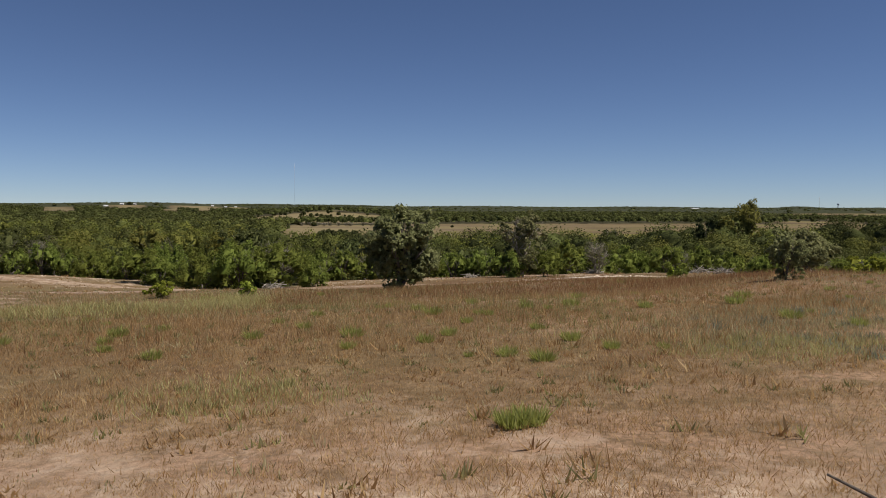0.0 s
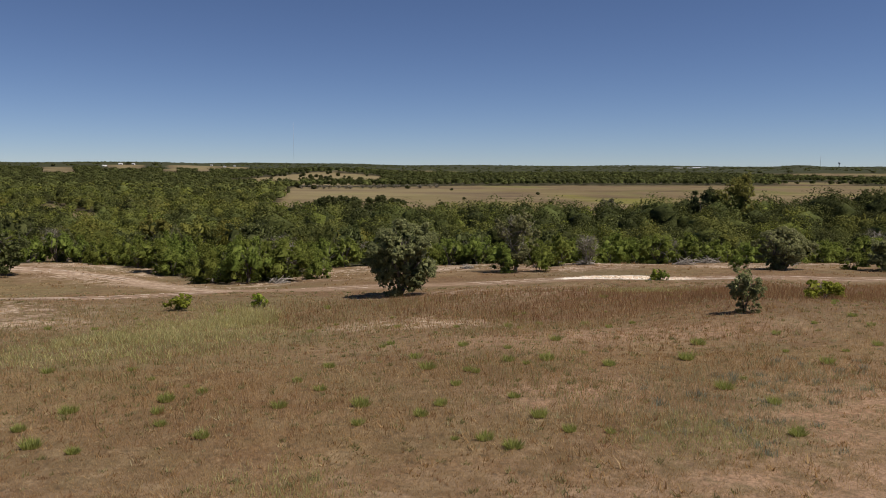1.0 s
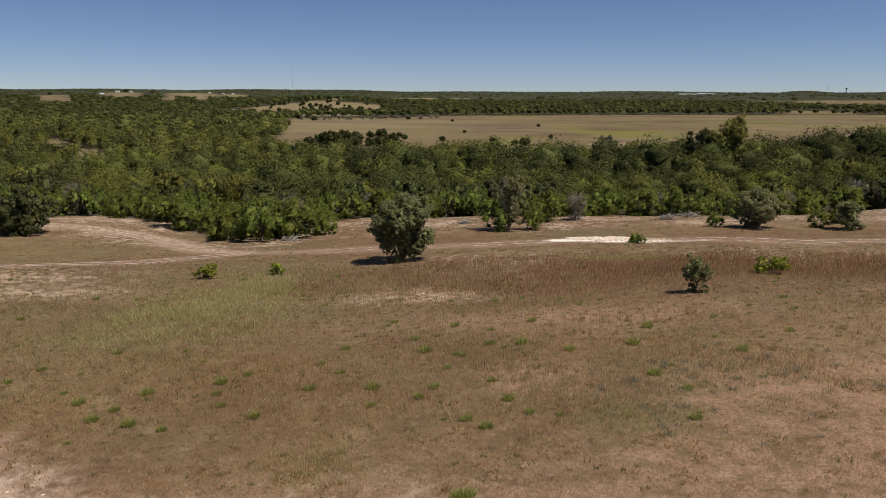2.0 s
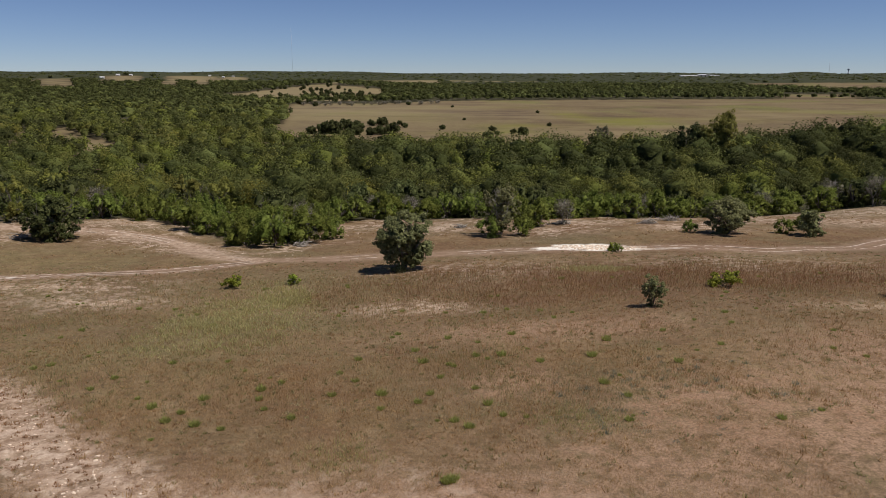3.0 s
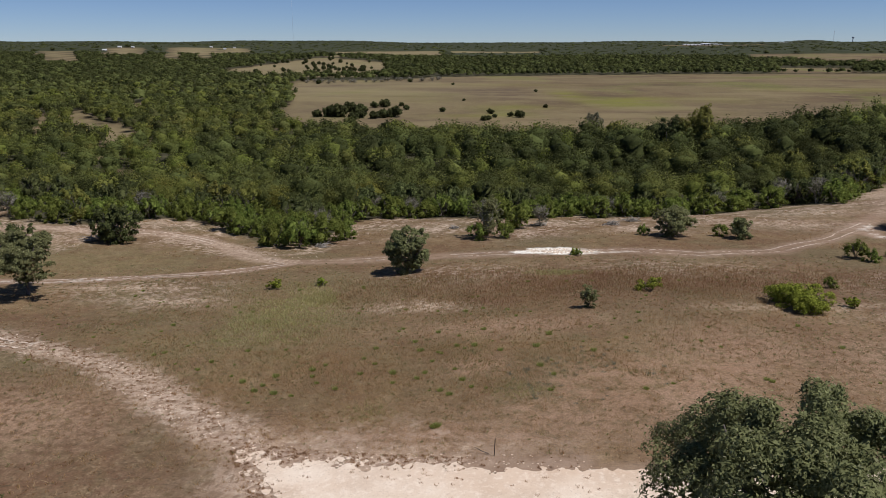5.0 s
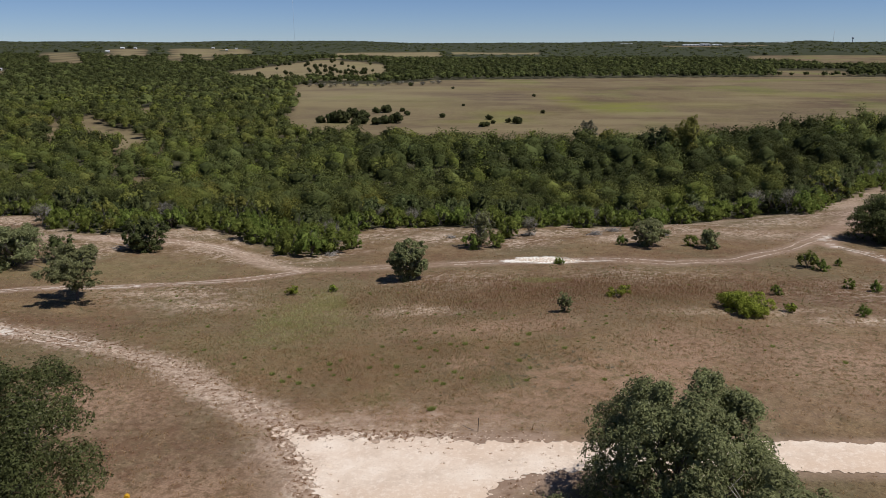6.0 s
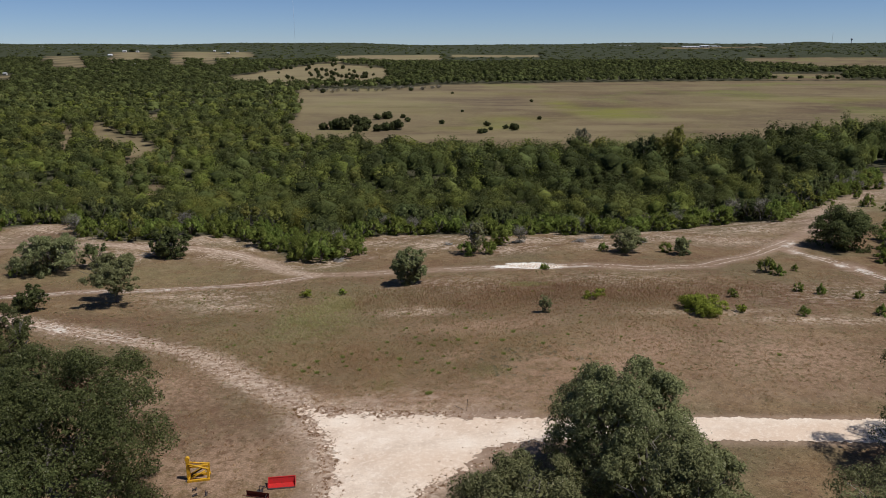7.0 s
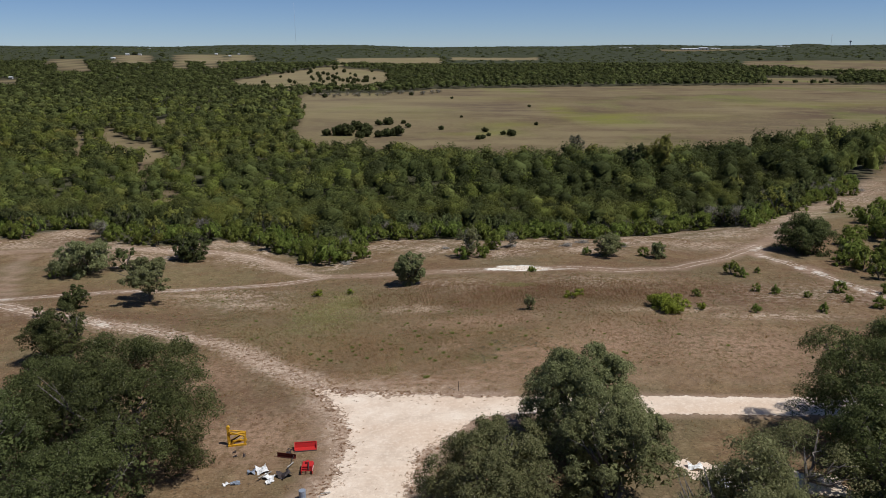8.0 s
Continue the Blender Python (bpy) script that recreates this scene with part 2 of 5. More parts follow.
DRY_GRASS = grass_material("dry_grass", (0.35, 0.205, 0.088), (0.52, 0.345, 0.160), (0.66, 0.50, 0.275))
RED_GRASS = grass_material("russet_bluestem", (0.25, 0.120, 0.055), (0.37, 0.205, 0.095), (0.48, 0.32, 0.165))
GREEN_GRASS = grass_material("green_grass", (0.25, 0.235, 0.085), (0.37, 0.35, 0.145), (0.46, 0.42, 0.22))
SAGE_GRASS = grass_material("silvery_grass", (0.36, 0.32, 0.165), (0.50, 0.44, 0.235), (0.63, 0.555, 0.345))
OLIVE_TUFT = grass_material("olive_forbs", (0.16, 0.165, 0.060), (0.25, 0.25, 0.095), (0.35, 0.33, 0.15))
SAGE_LEAFLET = grass_material("grey_sage_leaflets", (0.22, 0.235, 0.16), (0.33, 0.35, 0.25), (0.44, 0.45, 0.33))
PALE_GRASS = grass_material("pale_green_grass", (0.40, 0.37, 0.14), (0.56, 0.52, 0.22), (0.66, 0.61, 0.32))
WEED = grass_material("weed_leaves", (0.27, 0.29, 0.07), (0.40, 0.42, 0.12), (0.52, 0.52, 0.21))

YELLOW_PAINT = paint("worn_yellow_paint", (0.62, 0.33, 0.012), (0.22, 0.12, 0.03))
RED_PAINT = paint("worn_red_paint", (0.50, 0.022, 0.018), (0.22, 0.04, 0.025))
RUST = paint("rusty_red_steel", (0.20, 0.040, 0.026), (0.12, 0.05, 0.03), 0.8)
DARK_STEEL = paint("dark_steel", (0.045, 0.035, 0.032), (0.10, 0.05, 0.03), 0.7)
WHITE_PAINT = paint("weathered_white_sheet", (0.80, 0.78, 0.72), (0.46, 0.40, 0.32), 0.7)
GREY_PLASTIC = paint("grey_blue_plastic", (0.26, 0.29, 0.33), (0.17, 0.17, 0.17), 0.6)
ROOF_METAL = paint("pale_metal_roof", (0.62, 0.62, 0.60), (0.45, 0.43, 0.40), 0.5)

# ---- mesh helpers ----


def sheet(name, verts, faces, material, smooth=False, normals=None):
    """A mesh from arrays: verts (n, 3), faces (m, 3 or 4); normals: one for each vertex, for soft shading of foliage."""
    verts, faces = np.asarray(verts, np.float32), np.asarray(faces, np.int32)
    me = bpy.data.meshes.new(name)
    me.vertices.add(len(verts))
    me.vertices.foreach_set("co", verts.ravel())
    me.loops.add(faces.size)
    me.loops.foreach_set("vertex_index", faces.ravel())
    me.polygons.add(len(faces))
    me.polygons.foreach_set("loop_start", np.arange(0, faces.size, faces.shape[1], dtype=np.int32))
    me.update(calc_edges=True)
    me.polygons.foreach_set("use_smooth", np.full(len(faces), smooth or normals is not None))
    me.materials.append(material)
    me.validate()
    if normals is not None:
        me.normals_split_custom_set_from_vertices(normals)
    return me


def unit(v):
    return v / (np.linalg.norm(v, axis=-1, keepdims=True) + 1e-9)


def part(name, bm, material, parent=None, label=""):
    """Links a bmesh or a mesh as one object under a thing or a part."""
    if isinstance(bm, bmesh.types.BMesh):
        me = bpy.data.meshes.new(name)
        bm.to_mesh(me)
        bm.free()
        me.materials.append(material)
    else:
        me = bm
    ob = new(name, me)
    ob.parent = parent
    return tagged(ob, label)


def box(bm, size, at=(0, 0, 0), turn=(0, 0, 0), bevel=0.0):
    """Adds a box, bevelled, to a bmesh."""
    made = bmesh.ops.create_cube(bm, size=1, matrix=pose(*at, *turn) @ Matrix.Diagonal((*size, 1)))
    if bevel:
        edges = list({e for v in made["verts"] for e in v.link_edges})
        bmesh.ops.bevel(bm, geom=edges, offset=bevel, segments=2, affect="EDGES", profile=0.6)
    return bm


def tube(bm, points, radii, sides=7):
    """Adds a tapered tube along points to a bmesh."""
    rings = []
    for k, p in enumerate(points):
        p = Vector(p)
        ahead = Vector(points[min(k + 1, len(points) - 1)]) - Vector(points[max(k - 1, 0)])
        q = ahead.to_track_quat("Z", "Y")
        rings.append([bm.verts.new(p + q @ Vector((radii[k] * math.cos(a), radii[k] * math.sin(a), 0))) for a in (2 * math.pi * s / sides for s in range(sides))])
    for a, b in zip(rings, rings[1:]):
        for s in range(sides):
            bm.faces.new((a[s], a[(s + 1) % sides], b[(s + 1) % sides], b[s])).smooth = True
    bm.faces.new(rings[0][::-1]), bm.faces.new(rings[-1])
    return bm


def leaves(rng, centres, normals, size, aspect=0.6, loose=0.5, corners=4):
    """Leaf cards at centres, facing roughly along normals: a diamond (4 corners) or a spearhead (3) each."""
    n = len(centres)
    nrm = normals + (0, 0, 0.45) + rng.normal(0, loose, (n, 3))
    nrm /= np.linalg.norm(nrm, axis=1, keepdims=True) + 1e-9
    side = np.cross(nrm, rng.normal(0, 1, (n, 3)))
    side /= np.linalg.norm(side, axis=1, keepdims=True) + 1e-9
    up = np.cross(nrm, side)
    s = (size * rng.uniform(0.6, 1.4, (n, 1))) / 2
    a, b = up * s, side * s * aspect
    rim = [centres - a, centres + b, centres + a, centres - b] if corners == 4 else [centres - a * 0.8 - b, centres - a * 0.8 + b, centres + a]
    return np.stack(rim, 1).reshape(-1, 3), np.arange(corners * n).reshape(n, corners)


def on_lobes(rng, lobes, count, inner=0.55, low=-0.5):
    """Points in the outer shell of ellipsoid lobes (centre, radii), with their normals."""
    w = np.array([r[0] * r[1] + r[1] * r[2] + r[0] * r[2] for _, r in lobes])
    pick = rng.choice(len(lobes), count, p=w / w.sum())
    c, r = np.array([l[0] for l in lobes], float)[pick], np.array([l[1] for l in lobes], float)[pick]
    d = rng.normal(0, 1, (count * 2, 3))
    d /= np.linalg.norm(d, axis=1, keepdims=True)
    d = d[d[:, 2] > low][:count]
    c, r = c[: len(d)], r[: len(d)]
    depth = rng.uniform(inner, 1.0, (len(d), 1)) ** 0.6 * np.where(rng.random((len(d), 1)) < 0.17, rng.uniform(1.05, 1.75, (len(d), 1)), 1.0)
    return c + d * r * depth, d


def crown_lobes(rng, high, wide, base, count, knobs=7):
    """The lobes of a crown wide in radius, from base to high, and the knobs of foliage on them."""
    big, out, mid, half = [], [], (high + base) / 2, (high - base) / 2
    for k in range(count):
        d = rng.normal(0, 1, 3)
        d /= np.linalg.norm(d)
        d[2] = abs(d[2]) if rng.random() < 0.45 else d[2]
        f = rng.uniform(0.5, 0.88)
        r = wide * rng.uniform(0.15, 0.34)
        c = np.array([d[0] * wide * f, d[1] * wide * f, mid + d[2] * half * f])
        rz = r * min(1.15, half / wide + 0.3)
        big.append((c, np.array([r, r, rz])))
        for _ in range(knobs):
            e = rng.normal(0, 0.75, 3) + d * 1.0 + (0, 0, 0.25)
            e /= np.linalg.norm(e)
            q = r * rng.uniform(0.26, 0.5)
            out.append((c + e * (r, r, rz) * rng.uniform(0.7, 1.2), np.array([q, q, q * 0.75])))
    return big, out


def dome(sides=7):
    """A low lumpy cap of unit size: points and triangles."""
    v, f, rings = [], [], ((-0.75, 0.8), (0.05, 1.0), (0.62, 0.75)) if sides > 5 else ((-0.5, 0.88), (0.42, 0.86))
    for z, r in rings:
        v += [(r * math.cos(a), r * math.sin(a), z) for a in (2 * math.pi * (k + 0.7 * z) / sides for k in range(sides))]
    v.append((0, 0, 0.88))
    for a in range(0, sides * (len(rings) - 1), sides):
        for k in range(sides):
            f += [(a + k, a + (k + 1) % sides, a + sides + (k + 1) % sides), (a + k, a + sides + (k + 1) % sides, a + sides + k)]
    a = sides * (len(rings) - 1)
    return np.array(v), np.array(f + [(a + k, a + (k + 1) % sides, a + sides) for k in range(sides)])


def limbs(rng, high, wide, base, stems, thick, reach=0.8):
    """Trunk and limbs as a bmesh."""
    bm = bmesh.new()
    for s in range(stems):
        a = 2 * math.pi * (s + rng.uniform(-0.3, 0.3)) / stems
        lean = 0.0 if stems == 1 else 0.35 * wide
        fork = np.array([math.cos(a) * lean * 0.4, math.sin(a) * lean * 0.4, base + 0.25 * (high - base)])
        foot = np.array([math.cos(a) * thick * 0.8 * (stems > 1), math.sin(a) * thick * 0.8 * (stems > 1), -0.3])
        mid = (foot + fork) / 2 + rng.normal(0, 0.06 * wide, 3) * (1, 1, 0.2)
        tube(bm, [foot, foot + (0, 0, 0.5), mid, fork], [thick * 1.25, thick, thick * 0.85, thick * 0.7], 8)
        for _ in range(6 if stems == 1 else 4):
            b = a + rng.uniform(-1.6, 1.6) if stems > 1 else rng.uniform(0, 2 * math.pi)
            f = rng.uniform(0.45, reach)
            tip = np.array([math.cos(b) * wide * f, math.sin(b) * wide * f, base + (high - base) * rng.uniform(0.45, 0.85)])
            way = (fork * 0.55 + tip * 0.45) + rng.normal(0, 0.07 * wide, 3)
            tube(bm, [fork - (0, 0, 0.05), way, tip], [thick * 0.55, thick * 0.36, thick * 0.1], 6)
            for _ in range(2):
                end = tip + rng.normal(0, 0.12 * wide, 3)
                tube(bm, [way, (way + end) / 2 + rng.normal(0, 0.04 * wide, 3), end], [thick * 0.26, thick * 0.16, thick * 0.05], 5)
    return bm


def twigs(rng, bm, count, high, wide, base, thick=0.035):
    """Adds bare branches that stand out of a crown to a bmesh."""
    for _ in range(count):
        d = rng.normal(0, 1, 3)
        d /= np.linalg.norm(d)
        d[2] = abs(d[2])
        mid = np.array([0, 0, (high + base) / 2])
        a = mid + d * (wide * 0.35, wide * 0.35, (high - base) * 0.2)
        b = mid + d * (wide * 0.72, wide * 0.72, (high - base) * 0.42) + rng.normal(0, 0.05 * wide, 3)
        c = (a + b) / 2 + rng.normal(0, 0.05 * wide, 3)
        tube(bm, [a, (a + c) / 2 + rng.normal(0, 0.03 * wide, 3), c, (b + c) / 2 + rng.normal(0, 0.03 * wide, 3), b], [thick, thick * 0.85, thick * 0.65, thick * 0.45, thick * 0.2], 4)
        for _ in range(2):
            tube(bm, [c, (c + b) / 2 + rng.normal(0, 0.09 * wide, 3), b + rng.normal(0, 0.09 * wide, 3)], [thick * 0.6, thick * 0.4, thick * 0.15], 3)
    return bm


def tree(name, seed, high, wide, base, leaf, count, size, lobes=26, stems=1, thick=0.2, bark=None, low=-0.5, inner=0.3, label="", category="tree", bare=0, dead=0, aspect=0.6, knobs=7, corners=3, fill=0.1, cone=0.15, solid=0.0):
    """A tree at the origin: trunk with limbs (bare: with that many leafless ones), a crown, and dead branches.

    fill: share of larger leaves within the lobes; cone: how much the crown narrows upwards; solid: leafy cores in the lobes.
    """
    rng = np.random.default_rng(seed)
    ob = tagged(new(name), label, category)
    slim = wide * (1 - 0.45 * cone)
    bm = limbs(rng, high * 0.94, slim, base, stems, thick)
    part("trunk", twigs(rng, bm, bare, high, slim, base), bark or BARK, ob)
    if count:
        big, small = crown_lobes(rng, high, wide, base, lobes, knobs)
        c, d = on_lobes(rng, small, count, inner, low)
        q0, q1 = np.quantile(c[:, 2], (0.02, 0.997))

        def shape(p):
            z = (p[:, 2:] - q0) / (q1 - q0)
            return np.concatenate([p[:, :2] * (1 + cone * (0.5 - np.clip(z, 0, 1.2))) * grow, base + z * (high - base)], 1)

        grow = 1.0
        grow = wide / np.quantile(np.hypot(*shape(c)[:, :2].T), 0.985)
        v, f = leaves(rng, shape(c), d, size, aspect, 0.5, corners=corners)
        round_off = [(d, c)]
        if fill:
            e, d = on_lobes(rng, big + [(np.array([0, 0, (high + base) / 2]), np.array([wide, wide, (high - base) / 2]) * 0.6)], int(count * fill), 0.1, -1.0)
            e = shape(e * (0.86, 0.86, 1) - (0, 0, 0.03 * high))
            w, g = leaves(rng, e, d, size * 2.2, 0.8, 0.6, corners=corners)
            round_off.append((d, e))
            v, f = np.concatenate([v, w]), np.concatenate([f, g + len(v)])
        if solid:
            bv, bf = dome(5)
            for m, r in big:
                round_off.append((bv, m + bv * r))
                w = shape(bv * (1 + rng.normal(0, 0.14, (len(bv), 1))) * r * solid + m)
                v, f = np.concatenate([v, w]), np.concatenate([f, bf + len(v)])
        heart, girth = np.array([0, 0, 0.4 * base + 0.6 * high * 0.6]), np.array([wide, wide, high / 2])
        soft = [unit(0.6 * d + 0.45 * unit((p - heart) / girth) + (0, 0, 0.22) + rng.normal(0, 0.42, d.shape)) for d, p in round_off]
        soft = np.concatenate([np.repeat(n, corners, 0) if k < 1 + bool(fill) else n for k, n in enumerate(soft)])
        part("crown", sheet("crown", v, f, leaf, normals=soft), leaf, ob)
    for _ in range(dead):
        part("dead_branch", twigs(rng, bmesh.new(), 1, high * 0.9, slim * 0.95, base, 0.06), DEADWOOD, ob, "bare grey weathered branch")
    return ob


# ---- the ground ----
PROFILE_Y = [-4900, -300, -80, 0, 20, 34, 45, 56, 66, 78, 90, 100, 116, 138, 165, 250, 350, 450, 815, 1200, 2000, 3000, 4900]
PROFILE_Z = [6, 3, 1.6, 0.75, 0.4, 0.05, -0.85, -2.0, -2.6, -3.3, -4.2, -5.6, -9, -12, -13.5, -14, -12.8, -11.5, -10.8, -8.5, 0, 8.5, 20]


def profile(y):
    """The ground's height along the view, smoothed over a stretch that grows with distance."""
    w = 4 + 0.06 * np.abs(y - 40)
    return sum(np.interp(y + w * k, PROFILE_Y, PROFILE_Z) * (1 - abs(k)) for k in (-0.75, -0.5, -0.25, 0, 0.25, 0.5, 0.75)) / 4


def ease(a, b, v):
    s = np.clip((v - a) / (b - a), 0, 1)
    return s * s * (3 - 2 * s)


def ground_z(x, y):
    """The ground's height in metres at a place (numbers or arrays)."""
    x, y = np.asarray(x, float), np.asarray(y, float)
    z = profile(y)
    near = 1 - ease(60, 110, y)
    z = z + 0.6 * np.tanh((x - 2) / 14) * near * ease(-60, 5, y)
    z = z - 1.1 * np.exp(-(((x + 22) / 20) ** 2) - ((y - 82) / 14) ** 2)
    z = z + 0.8 * ease(-38, -70, x) * ease(62, 80, y) * (1 - ease(95, 125, y))
    z = z + 4.5 * ease(45, 110, x) * ease(70, 105, y) * (1 - ease(150, 260, y))
    z = z + 10 * ease(-100, -900, x) * ease(600, 1600, y)
    z = z + 1.5 * ease(-60, -76, x) * ease(86, 106, y) * (1 - ease(122, 165, y))
    z = z + 13 * np.exp(-(((x - 2060) / 75) ** 2) - ((y - 4300) / 200) ** 2)
    z = z + 10 * np.exp(-(((x + 180) / 130) ** 2) - ((y - 1300) / 170) ** 2)
    z = z + 0.13 * ease(-2, 12, y) * (1 - ease(22, 29, y)) + 0.2 * ease(9, 19, x) * ease(6, 16, y) * (1 - ease(34, 44, y))
    z = z - 0.75 * np.exp(-(((y - 39) / 8) ** 2)) * ease(-50, -34, x) * (1 - ease(7, 20, x))
    z = z - 0.4 * np.exp(-(((x + 25) / 10) ** 2) - ((y - 42) / 7) ** 2)
    u = 0.12 * np.sin(0.31 * x + 0.9 * np.sin(0.11 * y)) * np.sin(0.27 * y + 0.8 * np.sin(0.13 * x)) * ease(0, 40, y)
    far = ease(900, 2000, y)
    u = u + far * (4 * np.sin(x / 310 + 1.0) * np.sin(y / 420) + 2.5 * np.sin(x / 130 + y / 260))
    return z + u


ROAD = [(8, 2.4), (25, 2.0), (36, 1.6), (60, 0.8), (110, -2), (200, -8)]
APRON = [(-11.2, 8.2), (-8, 7.2), (-4.7, 6.5), (1.7, 5.6), (9.7, 4.4), (10, 0.4), (6.5, -1.2), (4.1, -4), (0.8, -7), (0.2, -14), (0.5, -40), (1, -120), (-7, -120), (-8.5, -40), (-8.2, -15), (-6.5, -10), (-6.3, -5), (-7.8, 1.3), (-9.5, 4.5)]
PAD = [(24.5, -9.2), (31, -10.2), (38, -11.5), (38, -15), (30, -14.2), (25, -12)]
DIAGONAL = [(-9.5, 7.2), (-16.4, 13.5), (-25.6, 21.7), (-34.8, 26.3), (-43.3, 29.7), (-60, 36.9), (-66, 40), (-90, 52)]
LEFT_TRACK = [(-90, 42), (-66, 44.5), (-52.8, 49.5), (-34.4, 52.3), (-26, 55.5), (-19, 59.8)]
MAIN_TRAIL = [(-130, 76), (-88.7, 78.3), (-73, 82), (-64, 82.7), (-55, 80.8), (-50, 81.8), (-45, 82), (-38, 80.2), (-31.5, 74.4), (-24.6, 64.2), (-19.6, 61.4), (-12, 61.5), (-5.8, 62), (2.6, 62.8), (13, 61.8), (25.9, 63.3), (35.7, 60.5), (46.6, 62.4), (59.5, 71.7), (69.3, 82), (76.7, 89), (88, 108), (98, 127), (118, 150), (180, 237)]
LOOP = [(-82, 76), (-80.5, 71), (-78.4, 64), (-73, 52.6), (-67.5, 44.5)]
FORK = [(69.3, 82), (66.3, 74), (66.3, 71.5), (68.4, 66.6), (70.2, 59.6), (70.6, 50.2), (71.9, 42.5), (75, 25), (85, 3)]
WOOD_EDGE_X = [-900, -160, -110, -97, -91, -88, -80, -77, -73, -65, -57, -53, -50, -44, -38, -34, -30, -26, -18, -15.5, -15, -9, 3, 13, 25, 29, 36, 46, 56, 63, 73, 77, 88, 101, 122, 140, 176, 200, 300, 900]
WOOD_EDGE_Y = [150, 115, 98, 90, 92, 103, 104, 98, 89, 85.5, 84.5, 87, 94, 94, 90, 86, 80, 75, 76, 88, 93, 98, 96, 90, 99, 93, 94, 99, 103, 113, 112, 104, 119, 134, 155, 178, 226, 258, 400, 900]
PASTURE = [(-76, 316), (-30, 290), (20, 262), (110, 262), (220, 318), (330, 400), (600, 530), (1000, 620), (1100, 800), (800, 850), (536, 853), (213, 836), (100, 815), (-8, 793), (-40, 735), (-143, 722), (-128, 600), (-104, 495)]
FAR_CLEARINGS = [
    [(-280, 936), (-278, 1007), (-261, 1110), (-224, 1190), (-206, 1240), (-135, 1200), (-93, 1165), (-64, 880), (-91, 800), (-143, 800), (-192, 792), (-234, 803)],
    [(-300, 2080), (-6, 2160), (-4, 1570), (-192, 1260)],
    [(-890, 1670), (-806, 1645), (-687, 1392), (-743, 1382)],
    [(-822, 1867), (-740, 1883), (-566, 1421), (-632, 1403)],
    [(-694, 1925), (-629, 2120), (-462, 1538), (-539, 1479)],
    [(-722, 1380), (-678, 1386), (-567, 1145), (-604, 1140)],
    [(-536, 1467), (-520, 1474), (-436, 1224), (-451, 1223)],
    [(-488, 1523), (-475, 1532), (-396, 1268), (-409, 1266)],
    [(-619, 2165), (-567, 2226), (-422, 1638), (-458, 1583)],
    [(-620, 1001), (-606, 1005), (-506, 827), (-521, 830)],
    [(25, 2192), (289, 2305), (225, 1776), (21, 1795)],
    [(713, 1748), (970, 1640), (1250, 1500), (1000, 1140), (706, 1153), (600, 1152), (625, 1310), (563, 1363)],
    [(466, 1017), (549, 1012), (474, 862), (403, 866)],
    [(860, 2900), (1000, 3640), (1500, 3640), (1400, 2900)],
]
GLADES = [
    [(-209, 398), (-195, 381), (-170, 330), (-157, 333), (-140, 298), (-127, 283), (-121, 261), (-123, 250), (-117, 228), (-121, 228), (-138, 278), (-153, 284), (-175, 322)],
    [(-219, 379), (-209, 371), (-176, 303), (-175, 292)],
    [(-196, 448), (-189, 449), (-162, 375), (-168, 376)],
    [(-101, 198), (-96, 198), (-81, 160), (-78, 146)],
]


def inside(poly, x, y):
    """Whether places lie in a polygon (arrays)."""
    p, hit = np.array(poly, float), np.zeros(np.shape(x), bool)
    for (x0, y0), (x1, y1) in zip(p, np.roll(p, -1, 0)):
        cross = (y0 > y) != (y1 > y)
        with np.errstate(divide="ignore", invalid="ignore"):
            hit ^= cross & (x < (x1 - x0) * (y - y0) / (y1 - y0) + x0)
    return hit


def off_line(line, x, y):
    """Distance of places from a line of points (arrays)."""
    best = np.full(np.shape(x), 1e9)
    for (x0, y0), (x1, y1) in zip(line, line[1:]):
        dx, dy = x1 - x0, y1 - y0
        k = np.clip(((x - x0) * dx + (y - y0) * dy) / (dx * dx + dy * dy), 0, 1)
        best = np.minimum(best, np.hypot(x - x0 - k * dx, y - y0 - k * dy))
    return best


def edge_off(poly, x, y):
    """Signed distance to a polygon's edge, positive inside."""
    d = off_line(list(poly) + [poly[0]], x, y)
    return np.where(inside(poly, x, y), d, -d)


def ripple(x, y, s=1.0):
    """Cheap wandering values about zero for ragged edges."""
    x, y = x / s, y / s
    return (np.sin(1.7 * x + 2.1 * np.sin(0.9 * y)) + np.sin(2.3 * y + 1.9 * np.sin(1.1 * x + 0.5)) + 0.6 * np.sin(5.1 * x + 1.3 * np.sin(4.3 * y)) + 0.6 * np.sin(4.7 * y + 1.7 * np.sin(3.9 * x))) / 3.2


def wooded(x, y):
    """True where woods stand."""
    w = y > np.interp(x, WOOD_EDGE_X, WOOD_EDGE_Y) + 1.5 * ripple(x, y, 6)
    w &= ~((edge_off(PASTURE, x, y) + 5 * ripple(x, y, 25)) > 0)
    for k, c in enumerate(FAR_CLEARINGS + GLADES):
        w &= edge_off(c, x, y) < (-7 if 1 < k < len(FAR_CLEARINGS) else -1 if k > 1 else 0)
    return w


def spread(near, far, fine, count):
    """Coordinates from near out to far, fine at first and ever wider."""
    s = np.linspace(0, 1, count)
    k = math.log(far / fine / count) * 1.25
    return far * (np.expm1(k * s) / math.expm1(k)) + near


